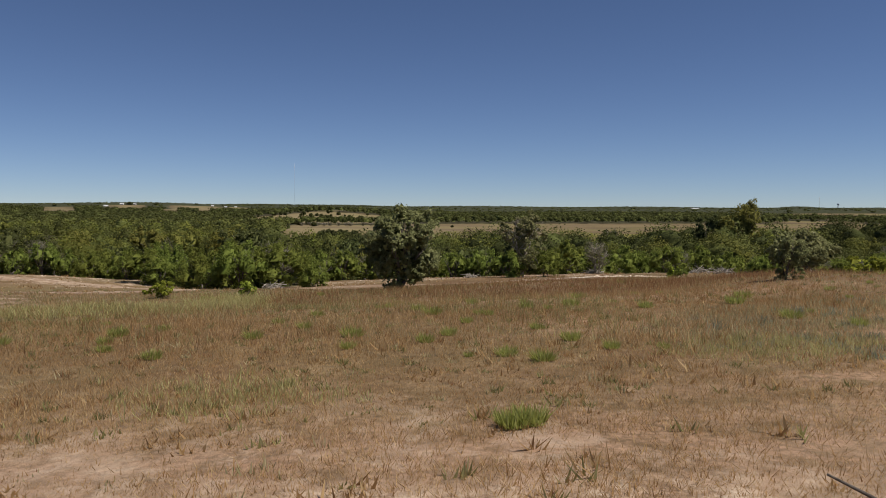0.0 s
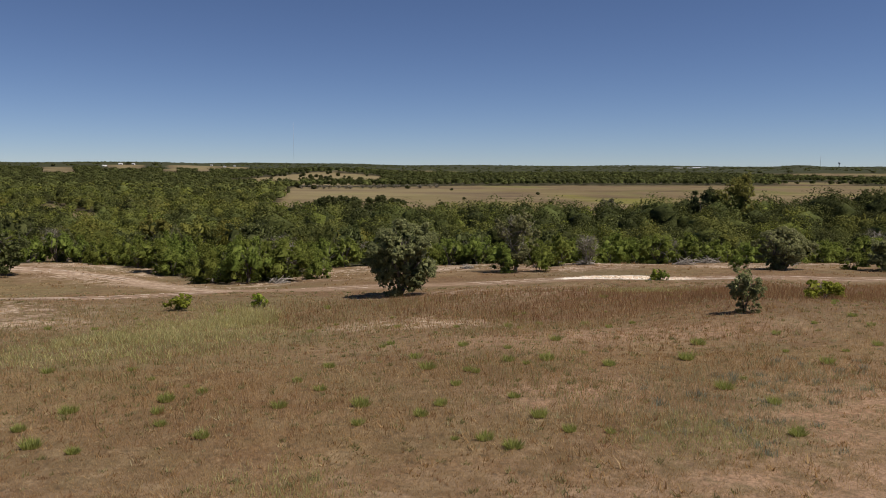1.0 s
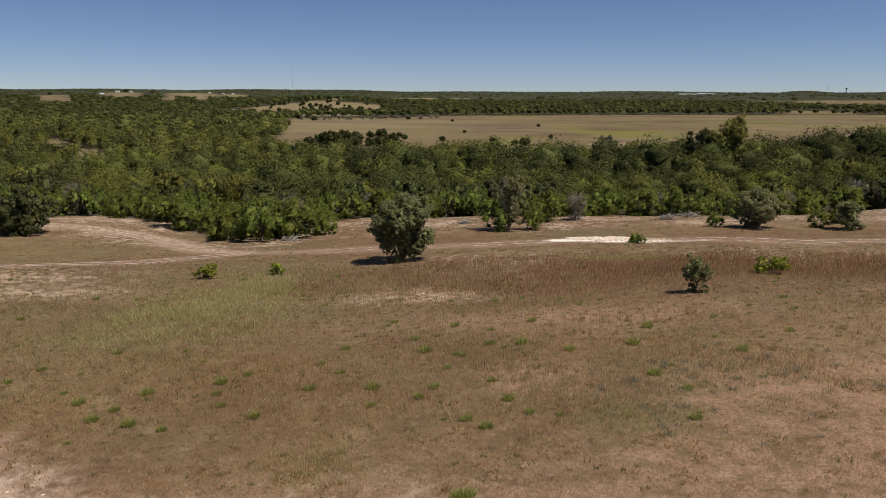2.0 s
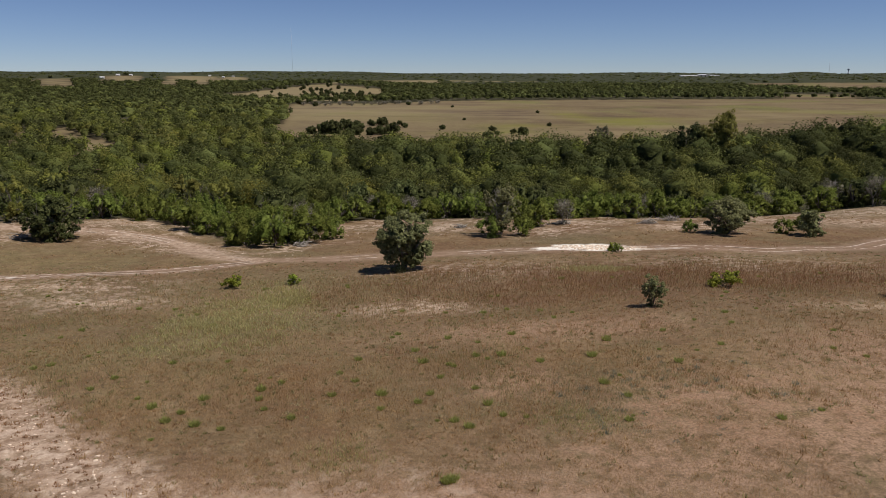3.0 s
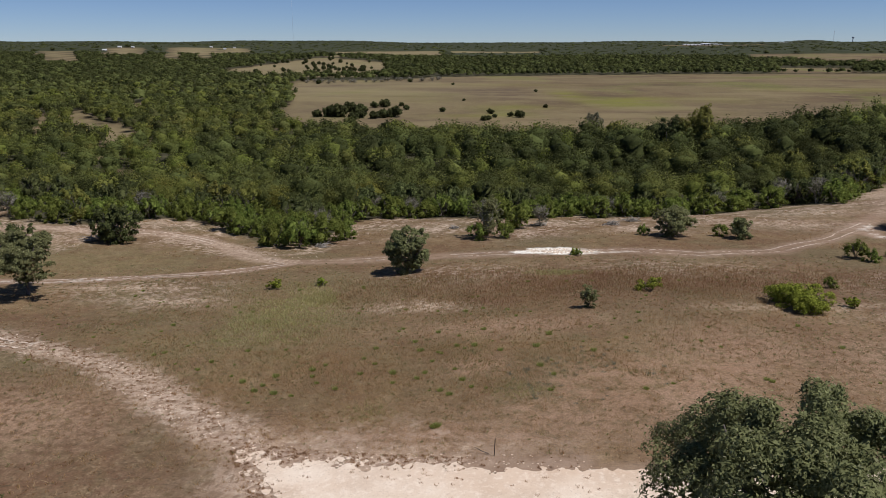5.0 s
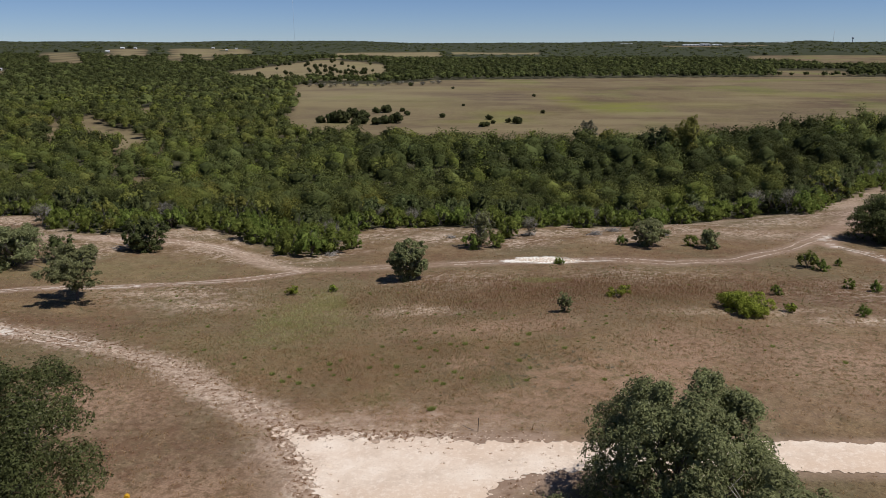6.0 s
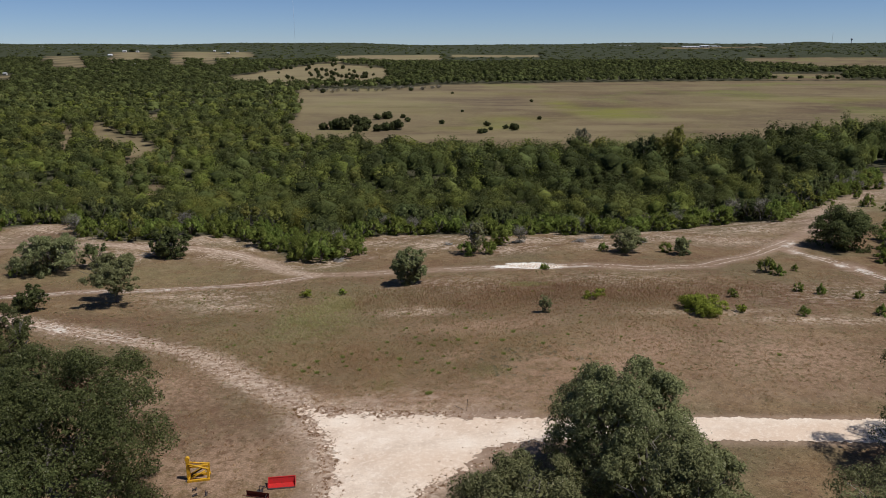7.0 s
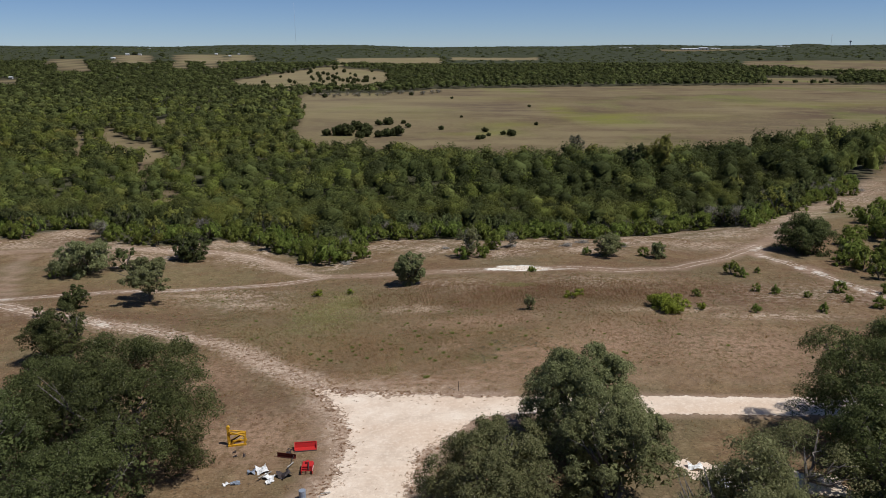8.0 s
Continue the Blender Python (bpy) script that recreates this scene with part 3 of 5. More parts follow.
BARE_SPOTS = ((11, 16.5, 1.6, 0.9), (13.5, 17.3, 2.0, 0.8), (11.4, 14.8, 1.8, 0.7), (13.2, 13.8, 2.2, 0.8), (16, 16, 2.4, 1.0), (15.5, 12.5, 2.0, 0.8), (7, 12.4, 1.6, 0.5), (3.2, 18.9, 1.0, 0.5), (17.5, 19, 2.2, 0.8), (9.5, 11.2, 1.8, 0.6), (20, 14.5, 2.5, 1.2), (1.5, 9.2, 2.6, 0.6), (-4, 9.2, 3, 0.6), (6, 8.6, 2.5, 0.5), (24, 18, 2.5, 1.2))


def bareness(x, y):
    """How bare the soil is at places: small red scars between the tufts."""
    k = np.zeros(np.shape(x))
    for cx, cy, rx, ry in BARE_SPOTS:
        k = np.maximum(k, np.exp(-(((x - cx) / rx) ** 2) - ((y - cy) / ry) ** 2))
    return ease(0.35, 0.75, k + 0.28 * ripple(x, y, 0.8))


def build_ground():
    right = spread(62, 4900, 0.8, 80)
    xs = np.concatenate([-right[::-1], np.arange(-61, 61.5, 0.75), right])
    ys = np.concatenate([-spread(62, 2500, 1.5, 40)[::-1], np.arange(-61, 96, 0.7), spread(96, 4880, 0.8, 190)])
    gx, gy = np.meshgrid(xs, ys)
    x, y = gx.ravel(), gy.ravel()
    n, m = len(xs), len(ys)
    v = np.stack([x, y, ground_z(x, y)], 1)
    i = (np.arange(m - 1)[:, None] * n + np.arange(n - 1)).ravel()
    me = sheet("ground", v, np.stack([i, i + 1, i + n + 1, i + n], 1), GROUND, smooth=True)
    rag = ripple(x, y, 1.3)
    near = y < 330
    trail = np.zeros(len(x))
    for line, wide, depth in ((MAIN_TRAIL, 1.9, 0.65), (FORK, 1.6, 0.9), (DIAGONAL, 1.7, 0.5), (LEFT_TRACK, 1.2, 0.85), (LOOP, 1.5, 0.6)):
        d = off_line(line, x, y) + 0.35 * rag
        rut = 0.75 + 0.25 * np.cos((d - 0.85) * 3.4)
        trail = np.maximum(trail, depth * rut * (1 - ease(wide * 0.7, wide * 1.5, d)))
    trail = np.maximum(trail, 0.75 * (1 - ease(0.0, 3.5, -edge_off(APRON, x, y) + 0.9 * rag)))
    trail = np.maximum(trail, 0.2 * np.exp(-(((y - 8.5) / 2.6) ** 2)) * ease(-18, -8, x) * (1 - ease(40, 70, x)) * (0.6 + 0.6 * rag))
    trail = np.maximum(trail, 0.6 * (1 - ease(2.0, 3.4, off_line(ROAD, x, y))))
    edge = np.interp(x, WOOD_EDGE_X, WOOD_EDGE_Y)
    bank = ease(-26, -12, y - edge) * (1 - ease(2, 8, y - edge)) * ease(62, 70, y) * (1 - ease(170, 260, y))
    rubble = 1.0 * bank * ease(-0.5, 0.5, ripple(x, y, 5) + 0.4 * rag)
    rubble = np.maximum(rubble, 0.95 * (1 - ease(0.8, 3.2, off_line(DIAGONAL, x, y) + 0.5 * rag)))
    for cx, cy, r, s in ((-36, 46.5, 9, 0.45), (-28, 43, 7, 0.5), (-1, 38.5, 5, 0.9), (30, 52, 12, 0.6), (62, 42, 16, 0.6), (-3, 8.0, 9, 0.5), (4, 52, 10, 0.6), (-30, 48, 8, 0.7)):
        rubble = np.maximum(rubble, s * np.exp(-(((x - cx) / r) ** 2 + ((y - cy) / (r * 0.45)) ** 2)))
    russet = 0.7 * np.exp(-(((x - 20) / 30) ** 2 + ((y - 45.5) / 7) ** 2)) + 0.8 * np.exp(-(((x - 55) / 25) ** 2 + ((y - 38) / 5) ** 2)) + 0.7 * np.exp(-(((x + 40) / 25) ** 2 + ((y - 34) / 4) ** 2)) + 0.75 * np.exp(-(((x + 20) / 11) ** 2 + ((y - 3) / 9) ** 2)) + 0.5 * np.exp(-(((x + 34) / 12) ** 2 + ((y - 14) / 7) ** 2))
    olive = np.exp(-(((x + 14.5) / 8) ** 2 + ((y - 40) / 11) ** 2)) + 0.35 * np.exp(-(((x + 24) / 16) ** 2 + ((y - 27) / 7) ** 2)) + 0.6 * np.exp(-(((x + 50) / 25) ** 2 + ((y - 62) / 10) ** 2)) + 0.25 * np.exp(-(((x - 12) / 9) ** 2 + ((y - 20) / 6) ** 2)) + 0.9 * np.exp(-(((x - 112) / 30) ** 2 + ((y - 125) / 25) ** 2))
    bare = np.zeros(len(x))
    for cx, cy, rx, ry in ((15, 18, 6, 4), (12, 11, 9, 4), (22, 17, 7, 5), (19, 13, 8, 5), (4.5, 20, 3, 2), (26, 22, 8, 6), (-16, -3, 7, 6), (3, 9, 14, 2.5), (40, 18, 12, 8), (8, 30, 10, 3), (-30, 12, 10, 6)):
        bare = np.maximum(bare, np.exp(-(((x - cx) / rx) ** 2) - ((y - cy) / ry) ** 2))
    scar = bareness(x, y)
    chalk = np.exp(-(((x - 17) / 4.2) ** 2 + ((y - 63) / 2.2) ** 2)) * (1.3 + 0.7 * rag) + 0.6 * np.exp(-(((x - 19) / 10) ** 2 + ((y - 62.4) / 0.8) ** 2))
    for line, wide, strong in ((FORK, 1.3, 0.62), (LEFT_TRACK[:4], 0.9, 0.42), (DIAGONAL[3:], 1.0, 0.45)):
        d = off_line(line, x, y) + 0.3 * rag
        chalk = np.maximum(chalk, strong * (0.6 + 0.5 * ripple(x, y, 2.2)) * (1 - ease(wide * 0.5, wide * 1.4, d)))
    pale = 0.95 * (1 - ease(0.8, 2.5, off_line(MAIN_TRAIL[3:11], x, y) + 0.9 * rag)) * (0.7 + 0.5 * ripple(x, y, 3.1))
    pale = np.maximum(pale, 0.6 * np.clip(bank, 0, 1) * ease(-0.2, 0.7, ripple(x + 9, y, 4.5) + 0.4 * rag))
    along = off_line(DIAGONAL, x, y) + 0.6 * rag + 0.5 * ripple(x, y, 2.6)
    girth = 0.95 + 1.3 * ease(-34, -12, x)
    pale = np.maximum(pale, 0.85 * (1 - ease(0.5 * girth, 1.4 * girth, along)) * (0.75 + 0.35 * ripple(x, y, 1.7)) * ease(-75, -50, x))
    pale = np.maximum(pale, 0.9 * (1 - ease(0.2, 2.2, -edge_off(APRON, x, y) + 0.8 * rag)) * (x < 3))
    for cx, cy, rx, ry in ((-45, 92, 5, 5), (-87, 84, 6, 2.5), (-84, 98, 5, 4), (60, 83, 8, 5), (68, 93, 7, 4), (88, 119, 10, 6), (-1, 38.5, 5, 1.8), (-12.5, 45.8, 2.2, 1.2), (-14, 42, 1.5, 0.8), (-28, 43.4, 6, 1.5), (-36, 47.5, 7, 0.9), (36, 33, 9, 1.3), (50, 29.5, 10, 1.6), (-10, 5, 2.5, 3.5), (-7.2, -1.5, 2.2, 4), (-42, 30.4, 4, 1.3), (1, 7.4, 9, 0.6), (-8, 9.3, 4, 0.8)):
        pale = np.maximum(pale, np.exp(-(((x - cx) / rx) ** 2) - ((y - cy) / ry) ** 2) * (0.75 + 0.6 * rag))
    lush = sum(k * np.exp(-(((x - cx) / rx) ** 2) - ((y - cy) / ry) ** 2) for cx, cy, rx, ry, k in ((92, 510, 12, 60, 1.0), (113, 432, 16, 22, 0.9), (128, 470, 18, 25, 0.9), (44, 413, 22, 18, 0.6), (178, 468, 30, 25, 0.5), (330, 562, 90, 25, 0.6), (24, 369, 25, 14, 0.5), (-32, 480, 50, 30, 0.35), (60, 640, 60, 20, 0.3)))
    straw = 0.75 * np.exp(-(((x + 70) / 95) ** 2) - ((y - 590) / 170) ** 2)
    for c in FAR_CLEARINGS[:11]:
        straw = np.maximum(straw, 0.7 * ease(-9, 0, edge_off(c, x, y)))
    burnt = sum(k * np.exp(-(((x - cx) / rx) ** 2) - ((y - cy) / ry) ** 2) for cx, cy, rx, ry, k in ((40, 520, 30, 40, 1.0), (20, 575, 40, 25, 0.8), (-25, 500, 40, 12, 0.7), (-90, 640, 40, 30, 0.7), (240, 420, 60, 20, 0.4)))
    pasture = ease(-6, 4, edge_off(PASTURE, x, y))
    for c in FAR_CLEARINGS + GLADES:
        pasture = np.maximum(pasture, ease(-9, -2, edge_off(c, x, y)))
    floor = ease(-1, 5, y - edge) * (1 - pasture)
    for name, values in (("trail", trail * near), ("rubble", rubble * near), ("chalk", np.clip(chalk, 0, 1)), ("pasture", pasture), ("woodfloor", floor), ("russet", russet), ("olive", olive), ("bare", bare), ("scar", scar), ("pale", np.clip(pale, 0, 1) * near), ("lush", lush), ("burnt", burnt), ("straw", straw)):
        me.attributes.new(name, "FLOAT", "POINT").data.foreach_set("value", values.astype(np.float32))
    return tagged(new("ground", me), "dry brown prairie ground with bare limestone soil and worn trails", "ground", kind="structure")


build_ground()


def build_road():
    """The crushed limestone road and its apron: a thin ragged layer on the ground."""
    step = 0.18
    xs, ys = np.arange(-14, 125, step), np.arange(-95, 11, step)
    gx, gy = np.meshgrid(xs, ys)
    cx, cy = gx[:-1, :-1] + step / 2, gy[:-1, :-1] + step / 2
    g = np.random.default_rng(4)
    coarse = g.normal(0, 1, (len(ys) // 3 + 1, len(xs) // 3 + 1)).repeat(3, 0).repeat(3, 1)[: cx.shape[0], : cx.shape[1]]
    rag = 0.35 * ripple(cx, cy, 0.55) + 0.5 * ripple(cx, cy, 1.8) + 0.10 * coarse + 0.2 * g.normal(0, 1, cx.shape)
    pad = edge_off(PAD, cx, cy) + 0.8 * rag > 0
    loose = 1 + 0.6 * (cx < 2) * (cy > 3) + 0.4 * (cx < -4)
    keep = (edge_off(APRON, cx, cy) + rag * loose > 0.3) | ((off_line(ROAD, cx, cy) + 0.35 * rag < 2.0)) | pad
    n = gx.shape[1]
    i = (np.arange(gx.shape[0] - 1)[:, None] * n + np.arange(n - 1))[keep]
    faces = np.stack([i, i + 1, i + n + 1, i + n], 1)
    used, back = np.unique(faces, return_inverse=True)
    x, y = gx.ravel()[used] + g.normal(0, 0.045, len(used)), gy.ravel()[used] + g.normal(0, 0.045, len(used))
    quad = back.reshape(-1, 4)
    edges = np.sort(np.concatenate([quad[:, [k, (k + 1) % 4]] for k in range(4)]), 1)
    ends, times = np.unique(edges, axis=0, return_counts=True)
    rim = ends[times == 1]
    total, share = np.zeros((len(x), 2)), np.zeros(len(x))
    for a, b in ((0, 1), (1, 0)):
        np.add.at(total, rim[:, a], np.stack([x, y], 1)[rim[:, b]])
        np.add.at(share, rim[:, a], 1)
    on = share > 0
    x[on], y[on] = 0.4 * x[on] + 0.6 * total[on, 0] / share[on], 0.4 * y[on] + 0.6 * total[on, 1] / share[on]
    v = np.stack([x, y, ground_z(x, y) + 0.035 + 0.012 * ripple(x, y, 0.4)], 1)
    return tagged(new("road", sheet("road", v, back.reshape(-1, 4), LIMESTONE, smooth=True)), "pale crushed limestone ranch road and turning apron", "road", kind="structure")


build_road()


def build_ruts():
    """Wheel ruts worn down to pale stone along the tracks: broken strips a little above the soil."""
    g = np.random.default_rng(44)
    quads = []
    for line, offs, share, wide in ((MAIN_TRAIL[13:20], (-0.8, 0.75), 0.62, 0.26), (MAIN_TRAIL[9:13], (-0.8, 0.75), 0.3, 0.22), (FORK[2:8], (-0.7, 0.7), 0.6, 0.36), (LEFT_TRACK, (-0.55, 0.65), 0.72, 0.3), (DIAGONAL[3:], (-0.7, 0.8), 0.5, 0.34), (MAIN_TRAIL[4:9], (-0.75, 0.75), 0.55, 0.4)):
        p = np.array(line, float)
        far = np.concatenate([[0], np.cumsum(np.hypot(*np.diff(p, axis=0).T))])
        s = np.arange(0, far[-1], 0.4)
        x, y = np.interp(s, far, p[:, 0]), np.interp(s, far, p[:, 1])
        for _ in range(3):
            x[1:-1], y[1:-1] = (x[:-2] + x[1:-1] + x[2:]) / 3, (y[:-2] + y[1:-1] + y[2:]) / 3
        tx, ty = np.gradient(x), np.gradient(y)
        k = np.hypot(tx, ty)
        nx, ny = -ty / k, tx / k
        for off in offs:
            mid = off + 0.18 * np.sin(s / 3.1 + off * 7) + g.normal(0, 0.05, len(s))
            w = wide * (0.55 + 0.6 * g.random(len(s)))
            keep = np.sin(s / 2.3 + 5 * off) * 0.35 + g.random(len(s)) < share + 0.1
            a, b = np.stack([x + nx * (mid - w / 2), y + ny * (mid - w / 2)], 1), np.stack([x + nx * (mid + w / 2), y + ny * (mid + w / 2)], 1)
            quads += [np.stack([a[i], a[i + 1], b[i + 1], b[i]]) for i in range(len(s) - 1) if keep[i]]
    q = np.array(quads).reshape(-1, 2)
    v = np.concatenate([q, (ground_z(q[:, 0], q[:, 1]) + 0.045)[:, None]], 1)
    return tagged(new("wheel_rut", sheet("wheel_rut", v, np.arange(len(v)).reshape(-1, 4), RUT)), "broken pale wheel ruts along the dirt tracks", "track", kind="structure")


build_ruts()


def spot(x, y, turn=0.0, scale=1.0, sink=0.0):
    """A pose on the ground at a place, turned and scaled."""
    s = scale if isinstance(scale, tuple) else (scale, scale, scale)
    return pose(x, y, float(ground_z(x, y)) - sink, 0, 0, turn) @ Matrix.Diagonal((*s, 1))


def stand(ob, x, y, turn=0.0, scale=1.0):
    ob.matrix_basis = spot(x, y, turn, scale)
    return ob

# ---- oaks over the yard ----
for _seed, _x, _y, _high, _wide, _base, _count, _stems, _dead, _fill, _cone, _leaf, _label in (
    (11, 16.0, -8.3, 11.0, 7.6, 0.6, 70000, 3, 1, 0.10, 0.75, PALE_OAK, "large dark grey-green live oak beside the limestone apron"),
    (18, 7.3, -16.3, 7.6, 6.4, 0.4, 46000, 2, 1, 0.10, 0.4, PALE_OAK, "lower live oak leaning over the pale apron"),
    (19, 17.4, -15.5, 10.0, 5.6, 0.8, 44000, 2, 1, 0.10, 0.4, PALE_OAK, "live oak grown into a larger one"),
    (12, 22.8, -27, 12.0, 7.0, 1.5, 34000, 2, 1, 0.10, 0.3, PALE_OAK, "tall spreading live oak over the yard"),
    (13, 45.6, -5, 12.0, 9.3, 0.4, 66000, 3, 0, 0.10, 0.3, OAK_LEAF, "dense live oak shading the limestone road"),
    (14, -26.4, -7.5, 12.0, 9.4, 0.5, 90000, 3, 3, 0.07, 0.25, OAK_LEAF, "broad live oak with dead grey boughs beside the farm implements"),
    (15, -37, -15, 10.5, 8.2, 0.8, 34000, 2, 1, 0.12, 0.3, OAK_LEAF, "live oak crowding a larger oak at the yard"),
    (20, -24, -19, 9.5, 7.0, 0.8, 34000, 2, 1, 0.12, 0.3, OAK_LEAF, "live oak at the back of the yard"),
    (24, -36.5, -1, 8.0, 6.4, 0.4, 32000, 2, 1, 0.12, 0.3, OAK_LEAF, "live oak joined to a larger oak's crown"),
    (16, -44.0, 16, 7.8, 5.0, 0.2, 28000, 2, 0, 0.12, 0.45, OAK_LEAF, "bushy live oak beside the rocky trail"),
    (17, 32.5, -16.5, 7.4, 6.2, 1.0, 9000, 2, 4, 0.0, 0.3, PALE_OAK, "thin live oak with bare twigs over pale gravel"),
    (29, 40.5, -15, 9.6, 6.6, 0.6, 38000, 2, 0, 0.12, 0.3, OAK_LEAF, "dark live oak at the edge of the pale gravel"),
):
    _oak = stand(tree("live_oak", _seed, _high, _wide, _base, _leaf, _count, 0.19, 34, _stems, 0.3, fill=_fill * 0.45, knobs=9, aspect=0.48, inner=0.58, dead=_dead, cone=_cone, label=_label), _x, _y)
    if _seed == 14:
        BROAD_OAK = _oak

_g = np.random.default_rng(91)
_c, _d = on_lobes(_g, [(np.array(p), np.array((1.0, 1.0, 0.8))) for p in ((0, 3.6, 7.6), (1.6, 2.6, 8.4), (2.4, 1.2, 7.4), (0.8, 1.6, 9.2))], 900, 0.3, -0.6)
_v, _f = leaves(_g, _c, _d, 0.17, 0.45, 0.6, corners=3)
part("dead_foliage", sheet("dead_foliage", _v, _f, BROWN_LEAF), BROWN_LEAF, BROAD_OAK, "withered red-brown leaves")

# ---- trees on the prairie ----
stand(tree("live_oak", 21, 6.0, 3.05, 0.35, PALE_OAK, 24650, 0.17, 26, 3, 0.16, label="lone rounded live oak in the dry grass"), -2.9, 53.6)
stand(tree("oak_sapling", 22, 2.3, 0.95, 0.05, SAGE_LEAF, 5200, 0.08, 18, 3, 0.035, label="small grey-green oak sapling in tall grass", aspect=0.7), 15.9, 34)
stand(tree("live_oak", 23, 7.2, 4.9, 2.0, SAGE_LEAF, 21750, 0.2, 26, 1, 0.25, cone=0.3, label="umbrella-shaped live oak with a bare trunk on the prairie"), -44.2, 43.6)
stand(tree("live_oak", 71, 6.6, 6.4, 0.1, SAGE_LEAF, 20300, 0.24, 30, 3, 0.24, dead=4, bare=16, label="wide grey half-bare live oak on the bank"), -64, 64)
stand(tree("live_oak", 72, 5.6, 4.0, 0.0, OAK_LEAF, 15950, 0.22, 24, 3, 0.2, label="dark rounded live oak beside the dirt trail"), -48, 75.2)
stand(tree("live_oak", 73, 7.6, 7.0, 0.0, OAK_LEAF, 21750, 0.26, 30, 3, 0.26, label="broad dark live oak where the trails fork"), 77, 77.2)
stand(tree("live_oak", 74, 6.6, 2.6, 0.4, SAGE_LEAF, 6090, 0.2, 20, 2, 0.14, DEADWOOD, bare=36, label="grey half-bare oak with weathered branches"), 8.2, 74.2)
stand(tree("live_oak", 75, 4.4, 3.5, 0.0, SAGE_LEAF, 11600, 0.2, 24, 4, 0.12, bare=10, label="low wide grey-green oak thicket on the bank"), 36, 73)
stand(tree("live_oak", 76, 3.9, 2.4, 0.0, OAK_LEAF, 8700, 0.18, 20, 2, 0.1, label="small bushy live oak beside the trail"), -53.8, 39)
stand(tree("live_oak", 77, 3.2, 1.9, 0.0, SAGE_LEAF, 5220, 0.18, 18, 2, 0.08, label="small grey-green oak on the pale bank"), 45.3, 71)
stand(tree("shrub", 25, 2.2, 3.6, 0.0, BRIGHT_LEAF, 13000, 0.15, 34, 6, 0.05, label="wide bright green shrub in russet grass", category="shrub", knobs=6), 36.6, 33.6)
for _x, _y, _r in ((-17.8, 47.6, 1.1), (23.2, 40.2, 1.3), (24.8, 42.6, 1.0), (-12.4, 48.2, 0.7), (19.2, 60.6, 0.7), (41, 33, 0.8)):
    stand(tree("shrub", int(60 + _x), 0.75 + 0.3 * _r, _r, 0.05, BRIGHT_LEAF, int(1100 * _r), 0.13, 12, 4, 0.025, label="small light green shrub in the dry grass", category="shrub", knobs=5), _x, _y)
stand(tree("cottonwood", 26, 19, 7.0, 2.0, YELLOW_LEAF, 10000, 0.4, 26, 1, 0.35, solid=0.7, label="tall yellow-green tree standing above the creek woods"), 82, 201)
stand(tree("cottonwood", 27, 15.5, 5.0, 2.5, WOODS_PLAIN, 5000, 0.42, 22, 1, 0.3, solid=0.7, label="tall dark tree above the creek woods"), 74, 206)
stand(tree("elm", 28, 10.0, 5.0, 2.5, GREY_LEAF, 2500, 0.45, 18, 1, 0.3, corners=3, fill=0.1, bare=20, label="thin grey-green tree at the field's edge"), 66, 287)

# prototypes, built once; the copies share their meshes
KINDS = {
    "juniper": [tree("juniper", 31 + k, 3.9, 2.5 + 0.12 * k, -0.6, CEDAR_LEAF, 2600, 0.19, 24, 2, 0.09, low=-0.6, fill=0.05, knobs=10, solid=0.72, cone=0.55, label="dense green juniper at the edge of the woods", aspect=0.5) for k in range(4)],
    "oak": [tree("live_oak", 41 + k, 5.6, 2.9, -0.3, OAK_LEAF, 2200, 0.27, 18, 2, 0.13, fill=0.0, solid=0.8, label="rounded grey-green live oak in the woods") for k in range(3)],
    "grey": [tree("bare_shrub_tree", 51 + k, 4.8, 2.4, 0.4, GREY_LEAF, 900, 0.24, 14, 3, 0.1, DEADWOOD, bare=40, corners=3, fill=0.1, label="half-bare grey oak with weathered branches", aspect=0.25) for k in range(2)],
    "field": [tree("juniper", 66 + k, 3.6, 2.3, -0.5, FIELD_LEAF, 1100, 0.3, 44, 2, 0.09, low=-0.9, fill=0.6, knobs=4, solid=1.0, cone=0.05, label="round dark juniper in dry grass", aspect=0.6) for k in range(2)],
    "yellow": [tree("elm", 61, 6.2, 2.6, 0.0, YELLOW_LEAF, 2000, 0.27, 16, 1, 0.12, fill=0.0, solid=0.75, label="yellowing deciduous tree in the woods")],
}
for _kind in KINDS.values():
    for _ob in _kind:
        _ob.matrix_basis = pose(0, -400, 3)
used_first = {}


def plant(kind, pick, x, y, scale, turn, label="", group=""):
    """Stands one of the prototypes, or a copy of it, at a place."""
    ob = KINDS[kind][pick % len(KINDS[kind])]
    m = spot(x, y, turn, scale, 0.05)
    if ob.name in used_first:
        made = copy_thing(ob, m)
        made.scale = m.to_scale()
    else:
        ob.matrix_basis = m
        made = ob
        used_first[ob.name] = True
    return tagged(made, label, group=group)


rng = np.random.default_rng(7)
